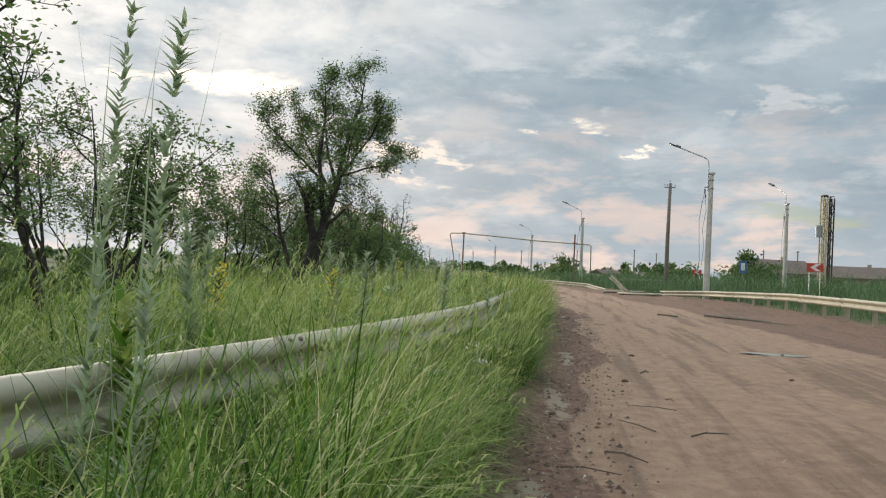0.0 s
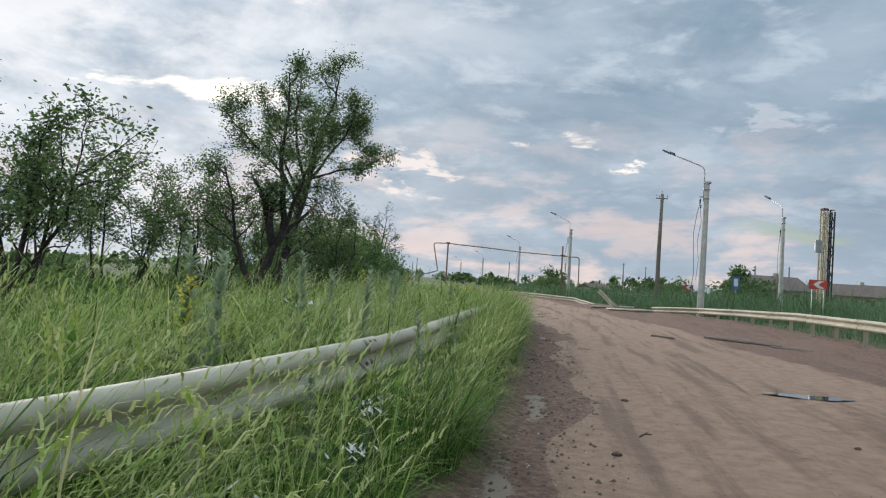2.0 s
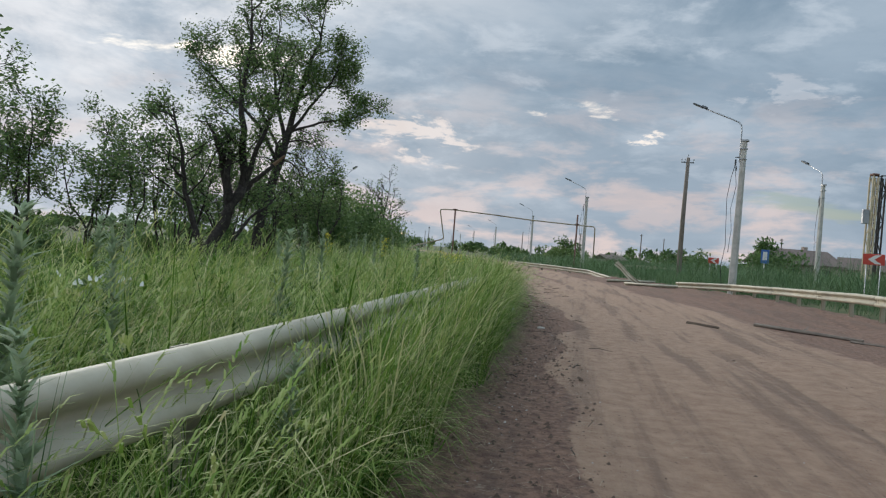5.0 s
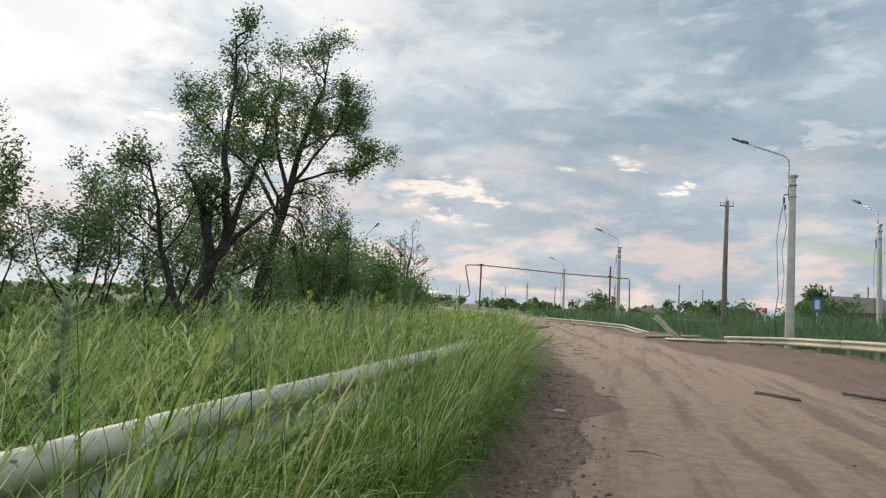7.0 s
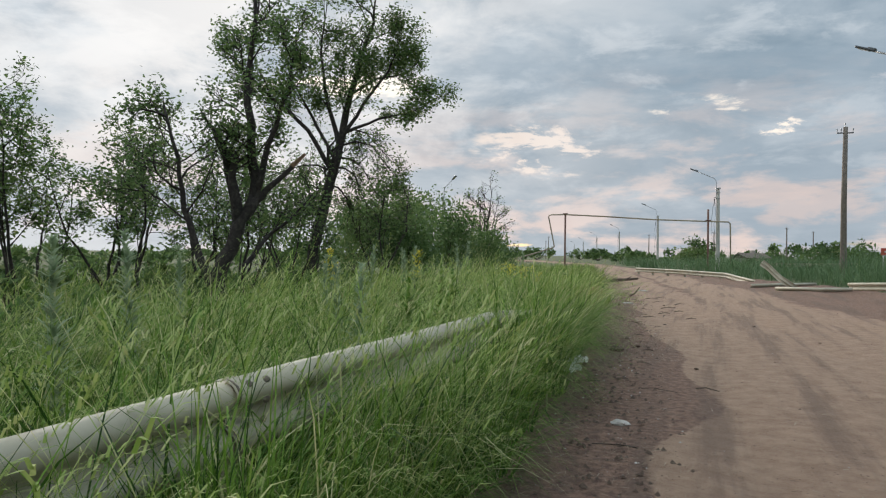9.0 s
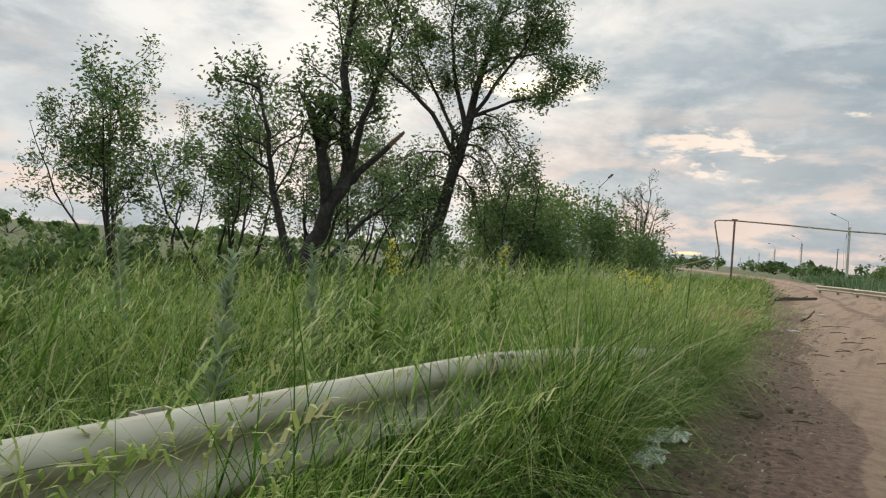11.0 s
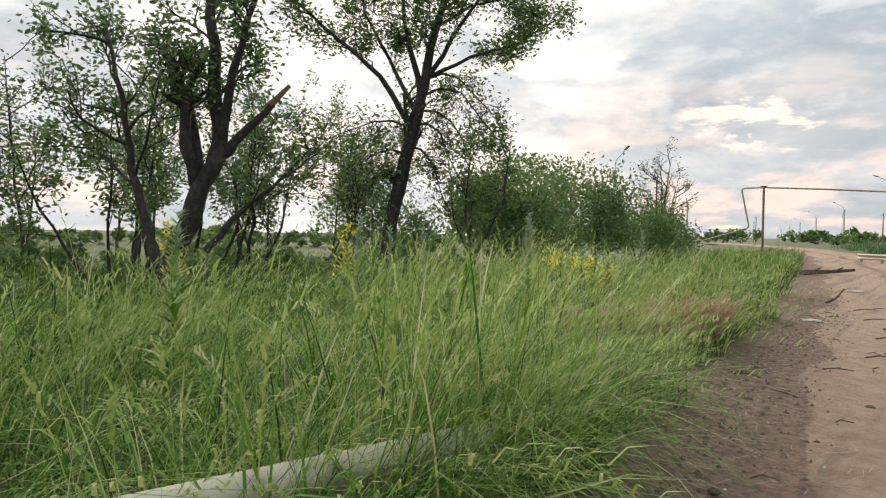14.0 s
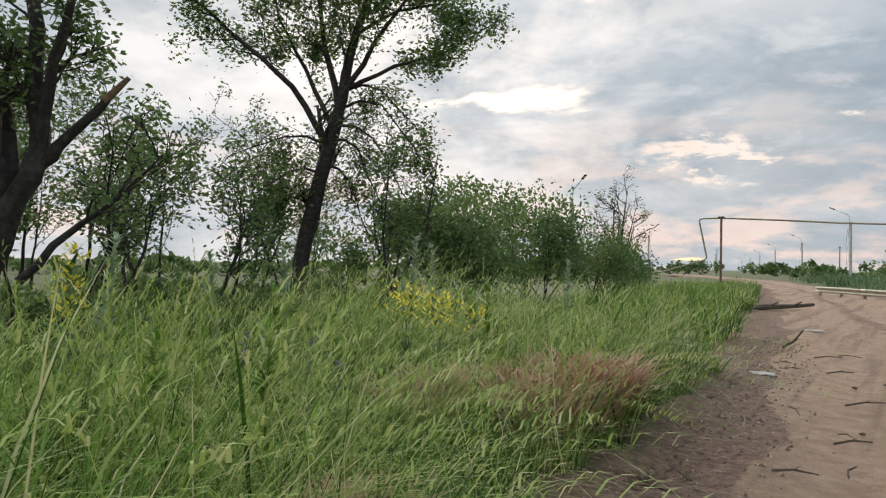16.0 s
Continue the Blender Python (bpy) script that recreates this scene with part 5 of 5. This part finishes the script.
chevron_sign(12.4, 38.6, 2.05, 0.62, -14)
chevron_sign(11.2, 65, 1.75, 0.62, -8)
blue = tagged(new("blue_sign"), "small blue and white road sign on a post", "road sign")
blue.matrix_basis = pose(16.2, 70, 0, 0, 0, -10)
new("board", box_mesh("board", [((0, 0, 2.45), (0.62, 0.03, 1.15))], M_SIGNBLUE)).parent = blue
new("panel", box_mesh("panel", [((0, -0.02, 2.5), (0.34, 0.012, 0.7))], M_SIGNWHITE)).parent = blue
new("post", tube_mesh("post", [(0, 0.05, -0.2), (0, 0.05, 3.0)], 0.035, M_GALV, 6)).parent = blue


# ---- distant houses ----
def house(x, y, rz, w, d, h, roof_h, label):
    top = tagged(new("house"), label, "house", "houses behind the weeds")
    top.matrix_basis = pose(x, y, 0, 0, 0, rz)
    new("wall", box_mesh("wall", [((0, 0, h / 2), (w, d, h))], M_WALL, 0.03)).parent = top
    bm = bmesh.new()
    o, t = 0.4, 0.16
    for s in (-1, 1):
        a = [(-w / 2 - o, s * (d / 2 + o), h - 0.12), (w / 2 + o, s * (d / 2 + o), h - 0.12), (w / 2 + o, 0, h + roof_h), (-w / 2 - o, 0, h + roof_h)]
        lo = [bm.verts.new(p) for p in a]
        hi = [bm.verts.new((p[0], p[1], p[2] + t)) for p in a]
        bm.faces.new(lo)
        bm.faces.new(hi)
        for j in range(4):
            k = (j + 1) % 4
            bm.faces.new((lo[j], lo[k], hi[k], hi[j]))
    for s in (-1, 1):
        bm.faces.new([bm.verts.new(p) for p in ((s * w / 2, -d / 2, h), (s * w / 2, d / 2, h), (s * w / 2, 0, h + roof_h))])
    bmesh.ops.recalc_face_normals(bm, faces=bm.faces)
    me = bpy.data.meshes.new("roof")
    bm.to_mesh(me)
    me.materials.append(M_ROOF)
    new("roof", me).parent = top
    for wx in (-w / 4, w / 4):
        new("window", box_mesh("window", [((wx, -d / 2 - 0.01, h * 0.55), (1.0, 0.08, 1.2))], M_WINDOW)).parent = top
        new("sill", box_mesh("sill", [((wx, -d / 2 - 0.06, h * 0.55 - 0.66), (1.2, 0.16, 0.07))], M_SIGNWHITE)).parent = top
    new("chimney", box_mesh("chimney", [((w / 5, 0.4, h + roof_h), (0.5, 0.5, 1.1))], M_WALL)).parent = top


house(26, 96, 20, 8, 6, 2.3, 1.6, "low distant house with a brown gabled roof")
house(40, 108, -15, 9, 6, 2.2, 1.5, "low distant house with a brown gabled roof")
house(6.5, 126, 35, 3.6, 3, 1.2, 0.6, "small ruined house with crumbling plaster walls")
house(62, 112, -25, 8, 6, 2.2, 1.8, "low distant house with a brown gabled roof")


# ---- litter on the road ----
def log(name, pts, r, label, category, mat=M_STICK, group=""):
    o = Vector(pts[0])
    t = Tree(3, 7)
    P = [Vector(p) - o for p in pts]
    t.tube(P, r, r * 0.55)
    for i in range(1, len(P) - 1):
        t.tube([P[i], P[i] + Vector((0.16, -0.1 * (-1) ** i, 0.10)) * min(1, r * 14), P[i] + Vector((0.26, -0.2 * (-1) ** i, 0.16)) * min(1, r * 14)], r * 0.4, r * 0.15)
    me = bpy.data.meshes.new(name)
    me.from_pydata([tuple(p) for p in t.v], [], t.f)
    me.materials.append(mat)
    ob = tagged(new(name, me), label, category, group)
    ob.location = o


log("log", [(-4.3, 46.9, 0.10), (-3.8, 47.8, 0.11), (-3.2, 48.7, 0.13), (-2.72, 49.4, 0.18)], 0.10, "dark fallen log lying at the road edge", "log")
SG = "sticks lying on the road"
log("stick", [(-1.78, 36.3, 0.03), (-1.62, 36.4, 0.12), (-1.5, 36.5, 0.3)], 0.025, "dark broken twig sticking up from the road", "stick", group=SG)
log("stick", [(4.4, 23.9, 0.03), (5.1, 23.0, 0.04), (5.9, 22.0, 0.04)], 0.05, "weathered broken branch lying on the road", "stick", M_WOODPOLE, SG)
log("stick", [(5.6, 21.8, 0.03), (6.3, 20.9, 0.04)], 0.025, "weathered broken branch lying on the road", "stick", M_WOODPOLE, SG)
log("stick", [(2.8, 22.9, 0.02), (3.3, 22.2, 0.03)], 0.04, "dark stick pressed into the road", "stick", group=SG)
for x, y, a, ln in ((-0.55, 31.4, 0.9, 0.8), (-0.5, 29.7, 0.8, 0.5), (-0.9, 33.6, 0.8, 0.6), (-0.2, 30.4, 1.0, 0.5), (-0.75, 28.7, 0.3, 0.4), (-0.3, 33.0, 0.9, 0.6), (-1.2, 35.2, 0.8, 0.7), (0.1, 28.6, 0.7, 0.4), (0.4, 15.2, 1.2, 0.35), (0.9, 9.0, 0.9, 0.3)):
    c, s = math.cos(a), math.sin(a)
    log("stick", [(x, y, 0.02), (x + c * ln * 0.3, y + s * ln * 0.35, 0.035), (x + c * ln * 0.65, y + s * ln * 0.65, 0.02)], 0.010, "thin dark twig lying on the road", "stick", group=SG)


twig_rng = random.Random(17)
for i in range(34):
    y = twig_rng.uniform(4, 36)
    x = float(left_edge(y)) + twig_rng.uniform(0.15, 1.6)
    a, ln = twig_rng.uniform(0, 6.28), twig_rng.uniform(0.12, 0.45)
    c, s = math.cos(a), math.sin(a)
    log("stick", [(x, y, 0.03), (x + c * ln * 0.4 - s * 0.02, y + s * ln * 0.4 + c * 0.02, 0.045), (x + c * ln, y + s * ln, 0.03)], twig_rng.uniform(0.004, 0.009), "thin dark twig lying on the road", "stick", group=SG)


def stone(x, y, sx, sy, sz, mat, label, name, group, seed):
    bm = bmesh.new()
    bmesh.ops.create_icosphere(bm, subdivisions=2, radius=1.0)
    noise.seed_set(seed)
    for v in bm.verts:
        k = 1 + 0.35 * noise.noise(v.co * 1.6 + Vector((seed, 0, 0)))
        v.co = Vector((v.co.x * sx * k, v.co.y * sy * k, v.co.z * sz * k))
    me = bpy.data.meshes.new(name)
    bm.to_mesh(me)
    me.materials.append(mat)
    ob = tagged(new(name, me), label, "stone" if mat is M_CHIP else "earth clod", group)
    ob.location = (x, y, sz * 0.4)


stone(-1.54, 33.1, 0.17, 0.09, 0.025, M_CHIP, "pale flat slab of broken concrete on the soil", "slab", "pale stones on the road", 1)
stone(-0.12, 19.1, 0.07, 0.05, 0.03, M_CHIP, "pale flat slab of broken concrete on the soil", "slab", "pale stones on the road", 2)
stone(-1.75, 40.5, 0.22, 0.1, 0.02, M_CHIP, "pale flat slab of broken concrete on the soil", "slab", "pale stones on the road", 3)
stone(-0.65, 23.3, 0.09, 0.08, 0.05, M_CLOD, "dark clod of earth at the road edge", "clod", "clods on the road", 4)
crng = random.Random(9)
for i in range(44):
    y = crng.uniform(3, 34)
    x = float(left_edge(y)) + (crng.uniform(0.1, 1.2) if i % 3 else crng.uniform(1.2, 6.5))
    s = crng.uniform(0.012, 0.032)
    stone(x, y, s * 1.3, s, s * 0.6, M_CLOD, "dark clod of earth at the road edge", "clod", "clods on the road", 10 + i)


def torn_bag(x, y, ln, wd, rz, seed):
    """A torn, crumpled sheet of plastic film lying on the soil."""
    nx, ny = 26, 14
    a, b = np.meshgrid(np.linspace(-1, 1, nx), np.linspace(-1, 1, ny), indexing="ij")
    torn = 1 + 0.25 * np.sin(4 * a + seed) + 0.07 * np.sin(11 * a + 2 * seed)
    X = a * ln / 2 + 0.03 * wave(a, b, 5.0, seed)
    Y = b * wd / 2 * torn + 0.025 * wave(b, a, 6.0, seed + 1)
    Z = 0.055 + 0.035 * np.abs(wave(a, b, 4.5, seed)) + 0.03 * np.abs(wave(a, b, 9.0, 2 * seed)) + 0.012 * wave(a, b, 17.0, seed)
    me = grid_mesh("plastic_bag", X, Y, Z, M_BAG)
    me.polygons.foreach_set("use_smooth", np.zeros(len(me.polygons), dtype=bool))
    ob = tagged(new("plastic_bag", me), "torn white plastic bag crumpled at the grass edge", "plastic bag", "torn plastic bags at the grass edge")
    ob.location, ob.rotation_euler = (x, y, 0.0), (0, 0, radians(rz))


torn_bag(-0.93, 21.72, 0.46, 0.22, 70, 1.3)
torn_bag(-0.86, 21.15, 0.42, 0.16, 95, 2.6)


def straw_litter():
    """Mown stems, chips and crumbs strewn along the damp shoulder."""
    parts = []
    for n, y0, y1, u0, u1, ln, wd in ((1300, 22, 34, 0.0, 1.3, 0.15, 0.0045), (1500, 2, 24, 0.0, 1.1, 0.09, 0.004), (420, 2, 40, 1.0, 5.5, 0.09, 0.008)):
        y = rng.uniform(y0, y1, n)
        x = left_edge(y) + rng.uniform(u0, u1, n)
        root = np.stack([x, y, 0.035 + 0.02 * rng.random(n)], 1)
        az = rng.uniform(0, 6.28, n)
        v, t, c, l = blades(root, ln * rng.uniform(0.4, 1.6, n), np.full(n, wd), az, np.full(n, 0.0), rng.uniform(0, 1, n), np.full(n, 1.0), 2)
        per = 5
        V = v.reshape(n, per, 3)
        V[:, :, 2] = root[:, None, 2] + (V[:, :, 2] - root[:, None, 2]) * 0.05
        parts.append((V.reshape(-1, 3), t, c, l))
    plant_object("straw_litter", parts, M_STRAW, "dry mown stems strewn over the road shoulder", "straw")


straw_litter()


def crumbs(name, n, y1, share, s0, s1, mat, label, seed):
    """Small crumbs scattered over the road and thickest on its shoulder, too many to count."""
    g = np.random.default_rng(seed)
    y = g.uniform(2, y1, n)
    shoulder = g.random(n) < share
    x = left_edge(y) + np.where(shoulder, g.uniform(-0.15, 1.2, n) * g.random(n) ** 0.3, g.uniform(0.9, 7.5, n))
    s = s0 + (s1 - s0) * g.random(n) ** 4 * np.where(shoulder, 1.0, 0.5)
    base = np.array([(1, 0, -0.3), (-0.1, 0.9, -0.3), (-0.9, -0.1, -0.3), (0.1, -0.8, -0.3), (0.15, 0.1, 0.65)])
    V = base[None] * s[:, None, None] * g.uniform(0.6, 1.5, (n, 5, 1)) + np.stack([x, y, np.full(n, 0.022)], 1)[:, None]
    F = np.array([0, 1, 4, 1, 2, 4, 2, 3, 4, 3, 0, 4])
    L = (np.arange(n)[:, None] * 5 + F).ravel()
    tagged(new(name, mesh_from(name, V.reshape(-1, 3), np.full(4 * n, 3), L, mat)), label, "soil", kind="stuff")


crumbs("earth_crumbs", 11000, 38, 0.93, 0.003, 0.024, M_CLOD, "small dark earth crumbs scattered on the road", 31)
crumbs("pale_chips", 1500, 36, 0.85, 0.003, 0.012, M_CHIP, "small pale chips scattered on the road shoulder", 32)
